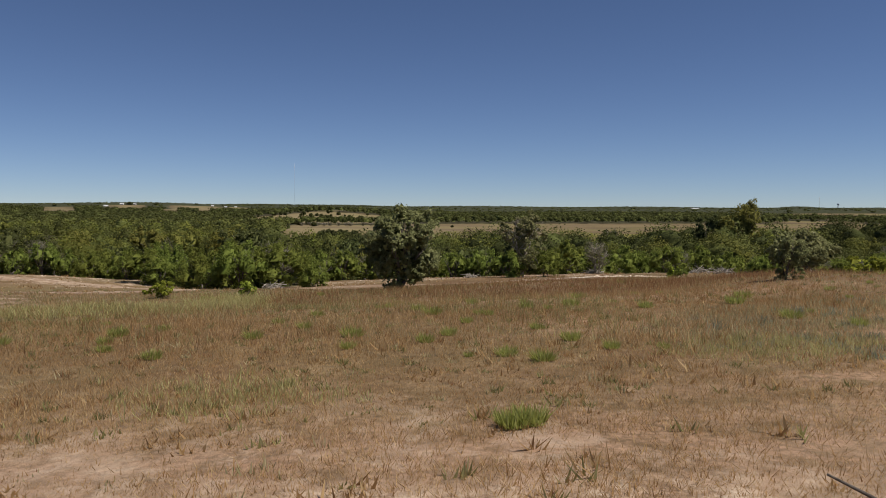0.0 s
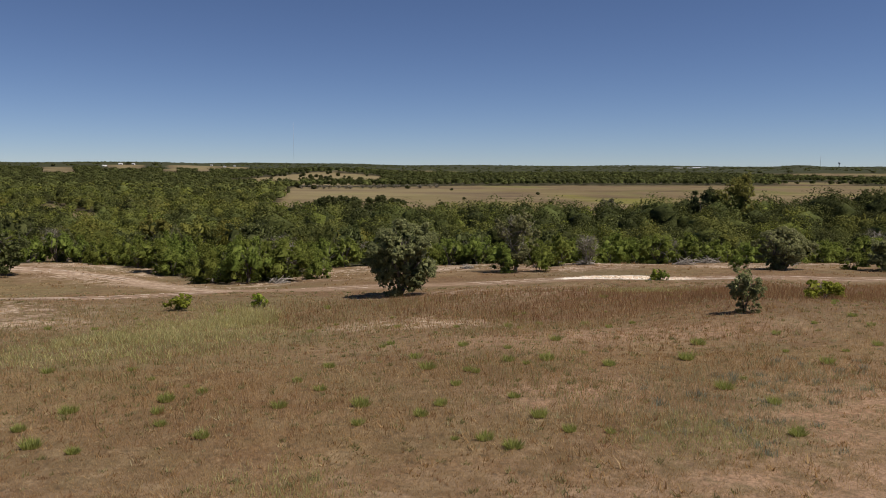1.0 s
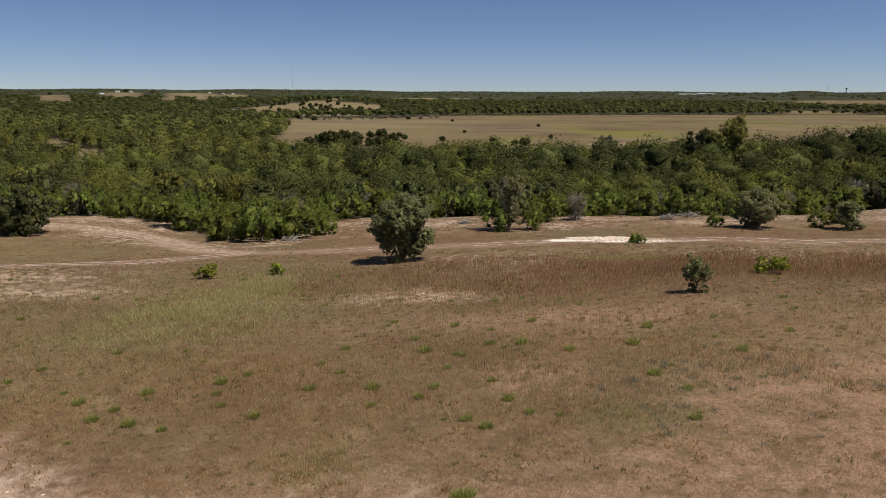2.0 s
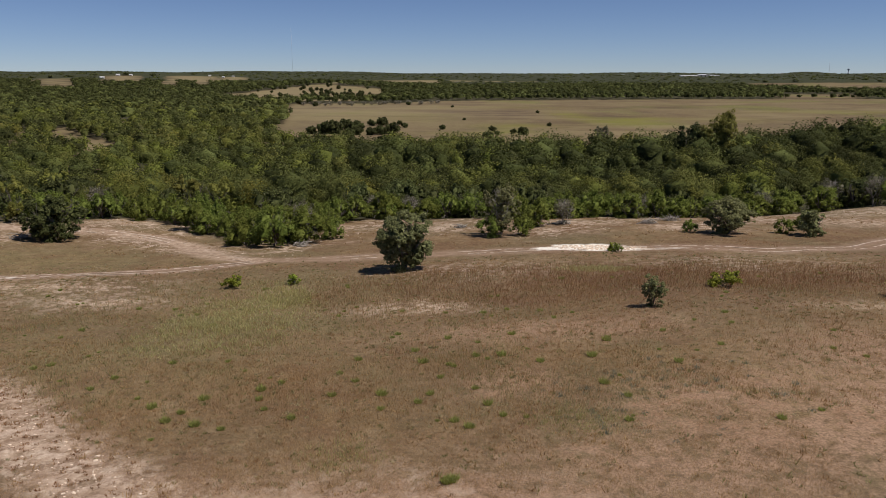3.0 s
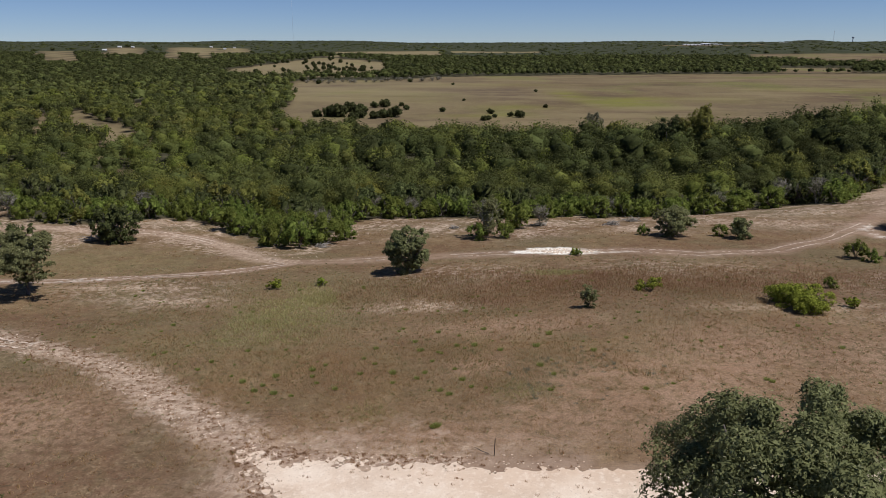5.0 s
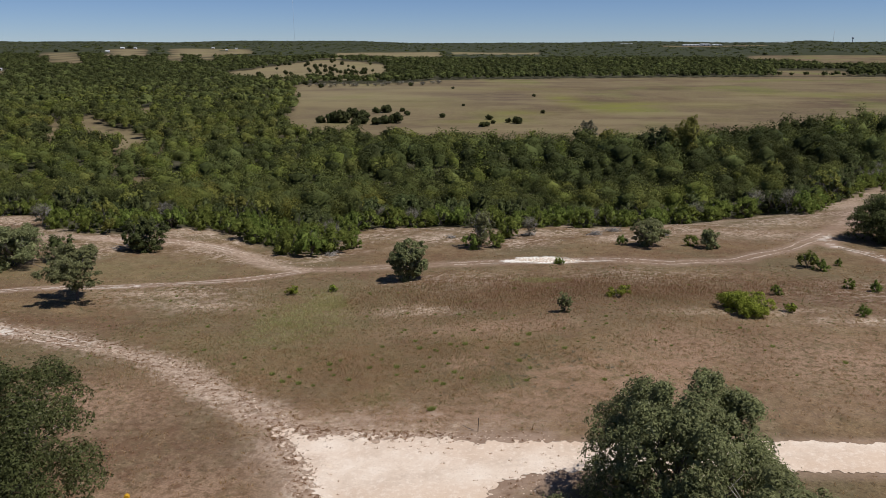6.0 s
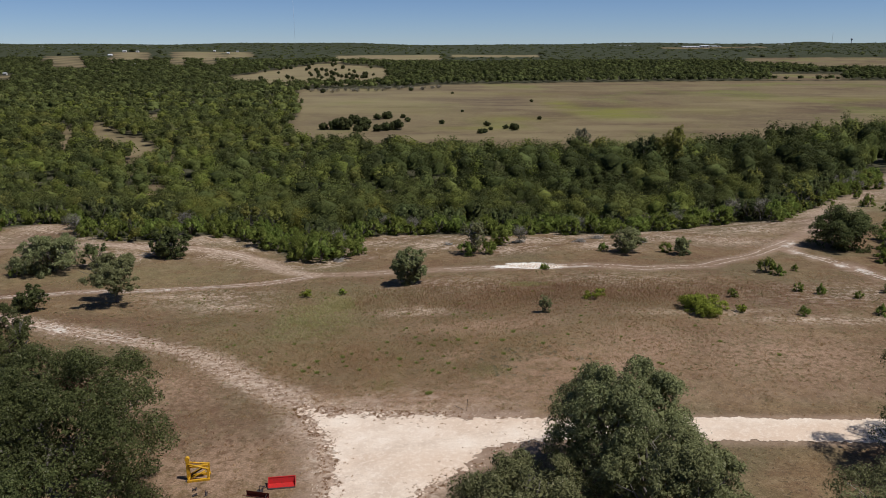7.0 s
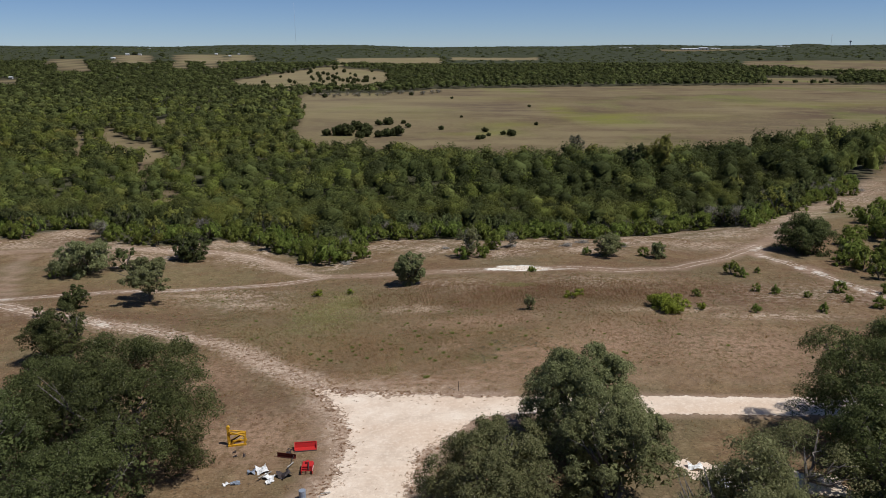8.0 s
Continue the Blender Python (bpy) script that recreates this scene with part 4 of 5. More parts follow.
# named ones in the open, then the front rows of the woods
OPEN_TREES = [
    ("oak", 1, -58, 67, 0.8, "low live oak under a grey one"), ("juniper", 1, -68, 60, 0.5, "low juniper under a grey oak"),
    
    ("juniper", 0, -24, 75.5, 1.15, ""), ("juniper", 1, -20, 74, 1.3, ""), ("juniper", 2, -16.5, 76.5, 1.25, ""), ("juniper", 3, -22, 79, 1.35, ""), ("grey", 1, -17.5, 80, 1.1, ""), ("juniper", 0, -13.5, 79.5, 0.8, ""),
    ("juniper", 2, 6.8, 73, 0.7, "dark juniper at the foot of a grey oak"), ("juniper", 1, 10.6, 74.5, 0.75, "juniper beside a grey oak"),
    ("juniper", 3, 14, 82, 1.0, ""), ("grey", 1, 17.5, 83, 0.8, ""), ("juniper", 1, 32, 75, 0.45, ""),
    ("juniper", 2, 43, 73, 0.5, ""), ("juniper", 0, 47.5, 78, 0.55, ""),
    ("juniper", 3, 84, 74, 1.1, ""), ("juniper", 2, 88, 80, 1.2, ""), ("juniper", 0, 91, 71, 1.25, ""), ("juniper", 1, 80.5, 69, 0.75, ""), ("juniper", 2, 97, 84, 1.3, ""), ("juniper", 3, 101, 97, 1.2, ""), ("juniper", 1, 104, 75, 1.3, ""), ("juniper", 0, 99, 68, 1.1, ""), ("juniper", 2, 106, 86, 1.3, ""), ("juniper", 3, 112, 82, 1.3, ""), ("juniper", 1, 110, 70, 1.2, ""), ("juniper", 0, 87, 68, 0.9, ""), ("oak", 0, 95, 77, 1.2, ""), ("oak", 1, 117, 76, 1.3, ""), ("juniper", 2, 90, 56, 0.7, ""), ("juniper", 1, 80, 66, 1.3, ""), ("juniper", 0, 77.5, 64, 0.8, ""), ("juniper", 3, 80, 60, 1.2, ""), ("juniper", 2, 83, 58.5, 1.1, ""), ("juniper", 1, 78.5, 53, 0.9, ""), ("juniper", 0, 98, 87, 1.5, ""), ("juniper", 3, 101.5, 89, 1.4, ""), ("juniper", 2, 112, 105, 1.2, ""), ("yellow", 0, 78, 160, 1.2, ""), ("yellow", 0, 91, 186, 1.5, ""), ("yellow", 0, 97, 165, 1.2, ""), ("yellow", 0, -8, 118, 0.9, ""), ("yellow", 0, -2, 124, 1.0, ""), ("juniper", 3, 84, 50, 0.5, ""), ("juniper", 3, 93, 63, 1.0, ""),
    ("juniper", 1, 54.5, 57.0, 0.68, "small juniper beside the worn trail"), ("juniper", 0, 55.6, 55.4, 0.5, ""), ("juniper", 2, 66.4, 43.1, 0.55, "small juniper beside the pale trail"), ("juniper", 3, 53.5, 44.3, 0.36, ""), ("juniper", 0, 55.8, 42.2, 0.42, ""), ("juniper", 1, 64.3, 36.6, 0.33, ""), ("juniper", 2, 73.5, 42.2, 0.5, ""), ("juniper", 3, 59.5, 39.0, 0.3, ""), ("juniper", 0, 58.1, 31.5, 0.4, ""), ("juniper", 1, 48.2, 31.3, 0.34, ""), ("juniper", 2, 67.1, 33.3, 0.5, ""), ("juniper", 3, 42.6, 40.4, 0.36, ""), ("juniper", 0, 59.6, 58.4, 0.32, ""), ("juniper", 1, 118, 147, 0.5, ""), ("juniper", 2, 135.7, 168, 0.9, ""), ("juniper", 3, 98.7, 92, 1.0, ""),
    ("juniper", 0, 110, 128, 0.9, ""), ("juniper", 1, 116, 118, 1.0, ""), ("juniper", 2, 128, 140, 0.9, ""), ("juniper", 3, 106, 112, 0.8, ""), ("juniper", 1, 100, 138, 0.6, ""), ("juniper", 2, 122, 104, 1.3, ""), ("juniper", 0, 135, 120, 1.3, ""), ("juniper", 3, 118, 92, 1.3, ""),
    ("juniper", 1, 19.6, 60.2, 0.25, "small juniper on the white chalk patch"), ("oak", 1, -57, 34, 0.3, ""),
]
for _kind, _pick, _x, _y, _s, _label in OPEN_TREES:
    plant(_kind, _pick, _x, _y, _s, float(rng.uniform(0, 360)), _label)

taken = [(x, y) for _, _, x, y, _, _ in OPEN_TREES]
front = 0
while front < 255:
    x = float(rng.uniform(-105, 150))
    y = float(np.interp(x, WOOD_EDGE_X, WOOD_EDGE_Y)) + float(rng.uniform(0.5, 15) if front > 90 else rng.uniform(0.5, 6))
    if not wooded(np.array([x]), np.array([y]))[0] or min(math.hypot(x - a, y - b) for a, b in taken) < 2.7:
        continue
    r = rng.random()
    deep = y - float(np.interp(x, WOOD_EDGE_X, WOOD_EDGE_Y))
    kind = "juniper" if r < (0.8 if deep < 8 else 0.4) else "oak" if r < 0.86 else "grey" if r < 0.94 else "yellow"
    plant(kind, front, x, y, float(rng.uniform(0.75, 1.25)), float(rng.uniform(0, 360)), group="trees at the edge of the woods")
    taken.append((x, y))
    front += 1

# ---- woods ----


def build_woods(name, near, far, spacing, knobs, cards, card, wide, high, seed, label, view=0.66, deep=None):
    """Many small trees as one mesh: each a heap of uneven leafy knobs, with leaves standing off them."""
    g = np.random.default_rng(seed)
    ys, xs = [], []
    y = near
    while y < far:
        step = spacing(y)
        half = view * (y + 75) + 30
        n = int(2 * half / step)
        xs.append(np.linspace(-half, half, n) + g.uniform(-0.5, 0.5, n) * step)
        ys.append(y + g.uniform(-0.5, 0.5, n) * step)
        y += step * 0.9
    x, y = np.concatenate(xs), np.concatenate(ys)
    keep = wooded(x, y)
    edge = np.interp(x, WOOD_EDGE_X, WOOD_EDGE_Y)
    keep &= ~((y < edge + 14) & (x > -105) & (x < 150))
    if deep:
        into = y - edge + 1e3 * (np.abs(x) > 115)
        keep &= (into >= deep[0]) & (into < deep[1] + 1e9 * (deep[1] > 900))
    x, y = x[keep], y[keep]
    n = len(x)
    size = g.choice([0.6, 0.8, 1.0, 1.2, 1.45], n, p=[0.2, 0.24, 0.26, 0.2, 0.10])
    r, h = wide(y) * size * g.uniform(0.85, 1.15, n), high(y) * size**0.7 * g.uniform(0.85, 1.15, n)
    h = np.where(y > 1500, high(y) * g.uniform(0.85, 1.1, n), h)
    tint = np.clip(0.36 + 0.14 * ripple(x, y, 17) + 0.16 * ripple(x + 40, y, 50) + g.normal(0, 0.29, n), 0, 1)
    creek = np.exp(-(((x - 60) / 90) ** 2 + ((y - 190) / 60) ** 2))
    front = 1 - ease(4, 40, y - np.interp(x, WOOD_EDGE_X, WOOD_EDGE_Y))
    # The ease(400, 900) term begins the haze painted into far leaf colour.
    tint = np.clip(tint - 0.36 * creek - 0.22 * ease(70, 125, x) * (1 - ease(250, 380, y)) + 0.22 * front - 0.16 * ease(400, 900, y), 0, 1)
    line = np.exp(-(((y - 208 - 0.3 * np.clip(x - 60, 0, 400)) / 36) ** 2)) * ease(-70, 0, x)
    h, r = h * (1 + 0.12 * creek + 0.5 * line + 0.5 * ease(105, 180, x) * (1 - ease(330, 430, y))), r * (1 + 0.15 * creek + 0.2 * line)
    foot = np.stack([x, y, ground_z(x, y) + h * 0.5], 1)
    # Distance haze painted in: tint sinks to the dark bluish stops.
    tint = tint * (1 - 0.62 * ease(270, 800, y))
    bv, bf = dome(5)
    span = np.stack([r, r, h * 0.5], 1)[:, None]
    d = unit(g.normal(0, 1, (n, knobs, 3)))
    d[..., 2] = np.where(d[..., 2] < -0.2, -d[..., 2], d[..., 2])
    d[:, 0] = 0
    heart = d * g.uniform(0.5, 0.8, (n, knobs, 1)) * span + foot[:, None]
    q = g.uniform(0.24, 0.42, (n, knobs, 1)) * span * (1, 1, 1.15)
    q[:, 0] = 0.6 * span[:, 0]
    lump = 1 + 0.13 * g.normal(0, 1, (n, knobs, len(bv), 1))
    v = bv * lump * q[:, :, None] + heart[:, :, None]
    f = (bf[None] + (np.arange(n * knobs) * len(bv))[:, None, None]).reshape(-1, 3)
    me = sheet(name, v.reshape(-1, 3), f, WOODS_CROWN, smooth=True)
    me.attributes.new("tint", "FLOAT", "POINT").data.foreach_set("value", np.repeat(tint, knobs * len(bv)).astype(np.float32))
    ob = tagged(new(name, me), label, "woods", kind="stuff")
    # leaves round each tree's own clumps, shaded as soft rounded masses
    lumps = 11
    at = unit(g.normal(0, 1, (n, lumps, 3)) + (0, 0, 0.25))
    at[..., 2] = np.where(at[..., 2] < -0.45, -at[..., 2], at[..., 2])
    mids = at * g.uniform(0.42, 0.68, (n, lumps, 1)) * span + foot[:, None]
    wide_q = g.uniform(0.26, 0.42, (n, lumps, 1)) * span
    pick = g.integers(0, lumps, (n, cards, 1))
    e = unit(g.normal(0, 1, (n, cards, 3)) + (0, 0, 0.3))
    c = np.take_along_axis(mids, pick, 1) + e * np.take_along_axis(wide_q, pick, 1) * g.uniform(0.78, 1.1, (n, cards, 1))
    soft = unit(0.7 * e + 0.6 * unit((c - foot[:, None]) / span) + g.normal(0, 0.22, e.shape)).reshape(-1, 3)
    lv, lf = leaves(g, c.reshape(-1, 3), e.reshape(-1, 3), np.repeat(card * (0.5 + 0.5 * r / r.mean()), cards)[:, None], 0.75, 0.45, corners=3)
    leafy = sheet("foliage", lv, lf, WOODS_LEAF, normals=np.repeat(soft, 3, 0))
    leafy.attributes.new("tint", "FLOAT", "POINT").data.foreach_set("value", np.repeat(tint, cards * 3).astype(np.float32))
    part("foliage", leafy, WOODS_LEAF, ob)["kind"] = "stuff"
    return ob


FRONT_DEPTH = 62
build_woods("front_woods", 90, 250, lambda y: 6.0, 1, 1300, 0.28, lambda y: 3.75 + 0 * y, lambda y: 7.2 + 0 * y, 5, "dense mixed live oak and juniper woods along the bank", deep=(0, FRONT_DEPTH))
build_woods("woods", 90, 250, lambda y: 6.0, 1, 420, 0.44, lambda y: 3.75 + 0 * y, lambda y: 7.2 + 0 * y, 5, "dense mixed live oak and juniper woods in the creek valley", deep=(FRONT_DEPTH, 999))
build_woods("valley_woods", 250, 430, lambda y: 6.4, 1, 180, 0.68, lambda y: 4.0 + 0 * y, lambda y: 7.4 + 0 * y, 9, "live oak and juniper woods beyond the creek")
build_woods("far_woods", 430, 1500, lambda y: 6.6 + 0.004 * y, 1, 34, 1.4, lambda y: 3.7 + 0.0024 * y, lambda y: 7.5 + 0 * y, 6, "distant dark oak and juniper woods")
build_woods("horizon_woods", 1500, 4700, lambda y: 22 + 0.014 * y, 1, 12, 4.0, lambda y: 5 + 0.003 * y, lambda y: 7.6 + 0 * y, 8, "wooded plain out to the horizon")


def build_canopy():
    """The closed tree tops of the far plain, as one uneven sheet over the ground."""
    g = np.random.default_rng(33)
    ys = 1500 + np.cumsum(np.linspace(17, 34, 126))
    xs = np.arange(-3240, 3240, 17.0)
    gx, gy = np.meshgrid(xs, ys)
    gx, gy = gx + g.uniform(-6, 6, gx.shape), gy + g.uniform(-7, 7, gy.shape)
    cx, cy = gx[:-1, :-1] + 8, gy[:-1, :-1] + 12
    keep = wooded(cx, cy) & (np.abs(cx) < 0.66 * (cy + 75) + 40)
    n = gx.shape[1]
    i = (np.arange(gx.shape[0] - 1)[:, None] * n + np.arange(n - 1))[keep]
    faces = np.stack([i, i + 1, i + n + 1, i + n], 1)
    used, back = np.unique(faces, return_inverse=True)
    x, y = gx.ravel()[used], gy.ravel()[used]
    inner = np.bincount(back.ravel(), minlength=len(x)) == 4
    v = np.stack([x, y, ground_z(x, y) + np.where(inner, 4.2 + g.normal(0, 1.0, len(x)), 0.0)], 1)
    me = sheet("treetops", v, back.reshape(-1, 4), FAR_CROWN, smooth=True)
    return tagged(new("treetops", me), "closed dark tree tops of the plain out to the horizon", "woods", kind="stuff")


build_canopy()

# ---- grass ----


def build_grass(name, count, region, tall, wide, material, seed, label, mask=None, tuft=0, lean=0.3):
    """Grass blades, one tapering triangle each, as one mesh; tuft: that many blades stand together."""
    g = np.random.default_rng(seed)
    x0, x1, y0, y1 = region
    n = count // tuft if tuft else count
    x, y = g.uniform(x0, x1, n), g.uniform(y0, y1, n)
    keep = (edge_off(APRON, x, y) < -0.5) & (off_line(ROAD, x, y) > 2.4) & (off_line(DIAGONAL, x, y) > 1.2 + g.uniform(-0.9, 0.5, n)) & (off_line(MAIN_TRAIL, x, y) > 1.5) & (off_line(LEFT_TRACK, x, y) > 0.9)
    keep &= g.random(n) > 0.85 * bareness(x, y)
    if mask is not None:
        keep &= mask(x, y, g)
    x, y = x[keep], y[keep]
    h = tall * g.uniform(0.45, 1.25, len(x)) * (0.8 + 0.35 * ripple(x, y, 3))
    if tuft:
        x, y, h = np.repeat(x, tuft), np.repeat(y, tuft), np.repeat(h, tuft)
        x, y, h = x + g.normal(0, 0.4 * tall, len(x)), y + g.normal(0, 0.4 * tall, len(x)), h * g.uniform(0.5, 1.2, len(x))
    n = len(x)
    a, bend = g.uniform(0, 2 * np.pi, n), g.normal(0, lean, (n, 2))
    w = wide * g.uniform(0.6, 1.4, n) / 2
    z = ground_z(x, y) - 0.02
    dx, dy = np.cos(a) * w, np.sin(a) * w
    v = np.stack([np.stack([x - dx, y - dy, z], 1), np.stack([x + dx, y + dy, z], 1), np.stack([x + bend[:, 0] * h, y + bend[:, 1] * h, z + h], 1)], 1)
    return tagged(new(name, sheet(name, v.reshape(-1, 3), np.arange(3 * n).reshape(n, 3), material)), label, "grass", kind="stuff")


def patchy(scale, over, shift=0.0):
    return lambda x, y, g: ripple(x + shift, y - shift, scale) + g.normal(0, 0.3, len(x)) > over


def disc(cx, cy, rx, ry):
    return lambda x, y, g: ((x - cx) / rx) ** 2 + ((y - cy) / ry) ** 2 + 0.25 * ripple(x, y, 5.5) < g.uniform(0.0, 1.5, len(x)) ** 1.3


build_grass("dry_grass", 200000, (-17, 17, 6, 25), 0.14, 0.013, DRY_GRASS, 1, "short dry brown prairie grass", patchy(2.5, -0.9), lean=0.6)
build_grass("dry_grass", 70000, (-10, 10, 6.6, 13), 0.085, 0.007, DRY_GRASS, 24, "fine short dry grass beside the apron", patchy(1.6, -0.7), lean=0.7)
build_grass("dry_grass", 90000, (-62, 74, -4, 58), 0.22, 0.05, DRY_GRASS, 2, "dry tan grass across the prairie", patchy(5, -0.35), 9, lean=0.5)
build_grass("olive_grass", 60000, (-62, 74, 6, 58), 0.2, 0.045, GREEN_GRASS, 7, "olive grass tufts across the prairie", patchy(7, 0.0, 21), 10, lean=0.5)
build_grass("silvery_grass", 30000, (-40, 50, 6, 52), 0.28, 0.03, SAGE_GRASS, 3, "pale silvery seeding grass in patches", patchy(4, 0.3, 9), 8)
build_grass("russet_grass", 110000, (-16, 62, 33, 57), 0.52, 0.024, RED_GRASS, 4, "tall russet bluestem grass along the slope", disc(20, 45, 30, 7))
build_grass("green_grass", 50000, (-24, -6, 26, 54), 0.42, 0.035, PALE_GRASS, 5, "patch of tall pale green grass", disc(-14.5, 36, 5, 11), 8, 0.55)
build_grass("green_grass", 16000, (10, 21, 47, 53), 0.4, 0.03, PALE_GRASS, 25, "strip of yellow-green grass below the chalk", disc(15.5, 50.2, 3.6, 1.5), 8, 0.5)
build_grass("green_grass", 20000, (-17, -8, 37, 49), 0.55, 0.028, PALE_GRASS, 26, "tall bright green grass clump on the slope", disc(-12.4, 43.6, 2.2, 3.2), 9, 0.45)
build_grass("straw_grass", 26000, (3, 17, 12, 24), 0.3, 0.018, SAGE_GRASS, 8, "patch of taller pale straw grass", disc(9.8, 18.5, 5, 4), 6)
build_grass("yellow_green_grass", 40000, (2, 14, 11, 20), 0.24, 0.016, PALE_GRASS, 9, "yellow-green grass patch", disc(7.2, 15.4, 2.4, 1.5), 9)
build_grass("yellow_green_grass", 9000, (-7, 0, 9, 16), 0.26, 0.02, PALE_GRASS, 10, "yellow-green grass tufts in dry grass", disc(-3.2, 12.8, 2.0, 1.6), 7)
build_grass("grass_stalk", 90000, (-30, 34, 16, 52), 0.42, 0.017, DRY_GRASS, 14, "thin upright straw stalks in the prairie grass", patchy(6, -0.2, 4), lean=0.35)
build_grass("olive_stalk", 40000, (-34, 6, 18, 50), 0.36, 0.02, GREEN_GRASS, 15, "thin upright olive grass stalks", patchy(6, 0.0, 14), lean=0.38)
build_grass("russet_tuft", 70000, (-34, 38, 12, 42), 0.18, 0.018, RED_GRASS, 16, "low russet grass tufts", patchy(3, -0.1, 31), 14, 0.5)
build_grass("straw_tuft", 60000, (-34, 40, 8, 44), 0.16, 0.014, DRY_GRASS, 17, "low straw-coloured grass tufts", patchy(3.5, -0.1, 47), 14, 0.5)
build_grass("sage_tuft", 16000, (5, 30, 9, 26), 0.26, 0.024, SAGE_LEAFLET, 18, "grey-green sage tufts on bare red soil", disc(12, 17.5, 6, 5), 40, 0.45)
build_grass("olive_forb", 66000, (-44, 52, 11, 60), 0.17, 0.028, OLIVE_TUFT, 19, "small dull green forbs dotted over the prairie", patchy(9, -0.5, 63), 22, 0.6)
build_grass("straw_forb", 44000, (-44, 52, 11, 60), 0.15, 0.03, SAGE_GRASS, 20, "small bleached grass tufts dotted over the prairie", patchy(8, -0.4, 77), 22, 0.6)
build_grass("yard_tuft", 16000, (-26, 12, -14, 7), 0.12, 0.03, RED_GRASS, 22, "low brown tufts on the bare yard", patchy(4, -0.2, 15), 16, 0.5)
build_grass("bank_grass", 24000, (-60, 70, 62, 98), 0.3, 0.05, DRY_GRASS, 6, "thin dry grass tufts on the pale bank", patchy(4, 0.0, 5), 10, lean=0.4)


def build_edge_tufts():
    """Low brown tufts scattered over the ragged edge of the apron."""
    g = np.random.default_rng(21)
    x, y = g.uniform(-14, 12, 9000), g.uniform(-14, 12, 9000)
    d = edge_off(APRON, x, y)
    keep = (d > -0.8) & (d < g.exponential(0.7, 9000)) & (g.random(9000) < np.where(x < 3, 0.75, 0.2))
    x, y = x[keep], y[keep]
    a, b = g.uniform(-52, -7, 5200), g.uniform(4, 36, 5200)
    keep = off_line(DIAGONAL, a, b) < g.uniform(0.2, 2.6, 5200)
    x, y = np.repeat(np.concatenate([x, a[keep]]), 12), np.repeat(np.concatenate([y, b[keep]]), 12)
    n = len(x)
    x, y = x + g.normal(0, 0.08, n), y + g.normal(0, 0.06, n)
    a, h = g.uniform(0, 2 * np.pi, n), 0.1 * g.uniform(0.5, 1.3, n)
    z = ground_z(x, y) + 0.02
    v = np.stack([np.stack([x - 0.02 * np.cos(a), y - 0.02 * np.sin(a), z], 1), np.stack([x + 0.02 * np.cos(a), y + 0.02 * np.sin(a), z], 1), np.stack([x + g.normal(0, 0.05, n), y + g.normal(0, 0.05, n), z + h], 1)], 1)
    return tagged(new("edge_tuft", sheet("edge_tuft", v.reshape(-1, 3), np.arange(3 * n).reshape(n, 3), RED_GRASS)), "low brown tufts on the ragged apron edge and rocky trail", "grass", kind="stuff")


build_edge_tufts()


def weed_clump():
    g = np.random.default_rng(3)
    n = 300
    a, r = g.uniform(0, 2 * np.pi, n), 0.17 * np.sqrt(g.uniform(0, 1, n))
    h, w = 0.22 * g.uniform(0.3, 1.1, n), 0.012
    x, y, b = np.cos(a) * r, np.sin(a) * r, g.uniform(0, 2 * np.pi, n)
    tip = np.stack([x * 1.45 + g.normal(0, 0.04, n), y * 1.9 + g.normal(0, 0.04, n), h], 1)
    side = np.stack([np.cos(b) * w, np.sin(b) * w, 0 * b], 1)
    foot = np.stack([x, y, 0 * x], 1)
    v = np.stack([foot - side, foot + side, tip], 1).reshape(-1, 3)
    return tagged(new("weed_clump", sheet("weed_clump", v, np.arange(3 * n).reshape(n, 3), WEED)), "low bright green weed clump in dry grass", "weed", "weeds in the grass")


WEED_SPOTS = [(-9.5, 15.6), (2.2, 15.1), (1.5, 15.8), (3.2, 17.6), (-6.4, 16.6), (-2.1, 17.4), (-0.3, 18.1), (-11.4, 19.2), (-12.5, 16.6), (-4.8, 19.2), (1.3, 23.2), (2.9, 24.5), (4.4, 24.4), (-0.2, 23.8), (10.2, 17.8), (14.1, 22.3), (9.6, 23.9), (6.5, 23.1), (17.4, 24.9), (-4.8, 22.3), (-3.8, 21.1), (-4.0, 24.7), (-7.8, 21.1), (9.4, 19.6), (-10.9, 16.1), (-13.8, 18.3), (-8.7, 20.2), (9.6, 15.1), (-8.5, 18.9), (0.3, 19.1), (-2.2, 19.2), (5.4, 28.7), (11.1, 26.9), (-0.7, 26.1), (1.1, 10.2), (1.35, 10.3)]
_first = weed_clump()
for k in range(150):
    x, y = WEED_SPOTS[k] if k < len(WEED_SPOTS) else (float(rng.uniform(-36, 40)), float(rng.uniform(14, 47)))
    s = float(rng.uniform(0.85, 1.45)) if k < len(WEED_SPOTS) else float(rng.uniform(0.45, 1.1))
    m = spot(x, y, float(rng.uniform(0, 360)), s)
    if k == 0:
        _first.matrix_basis = m
    else:
        copy_thing(_first, m).scale = (s, s, s)

# ---- rocks ----


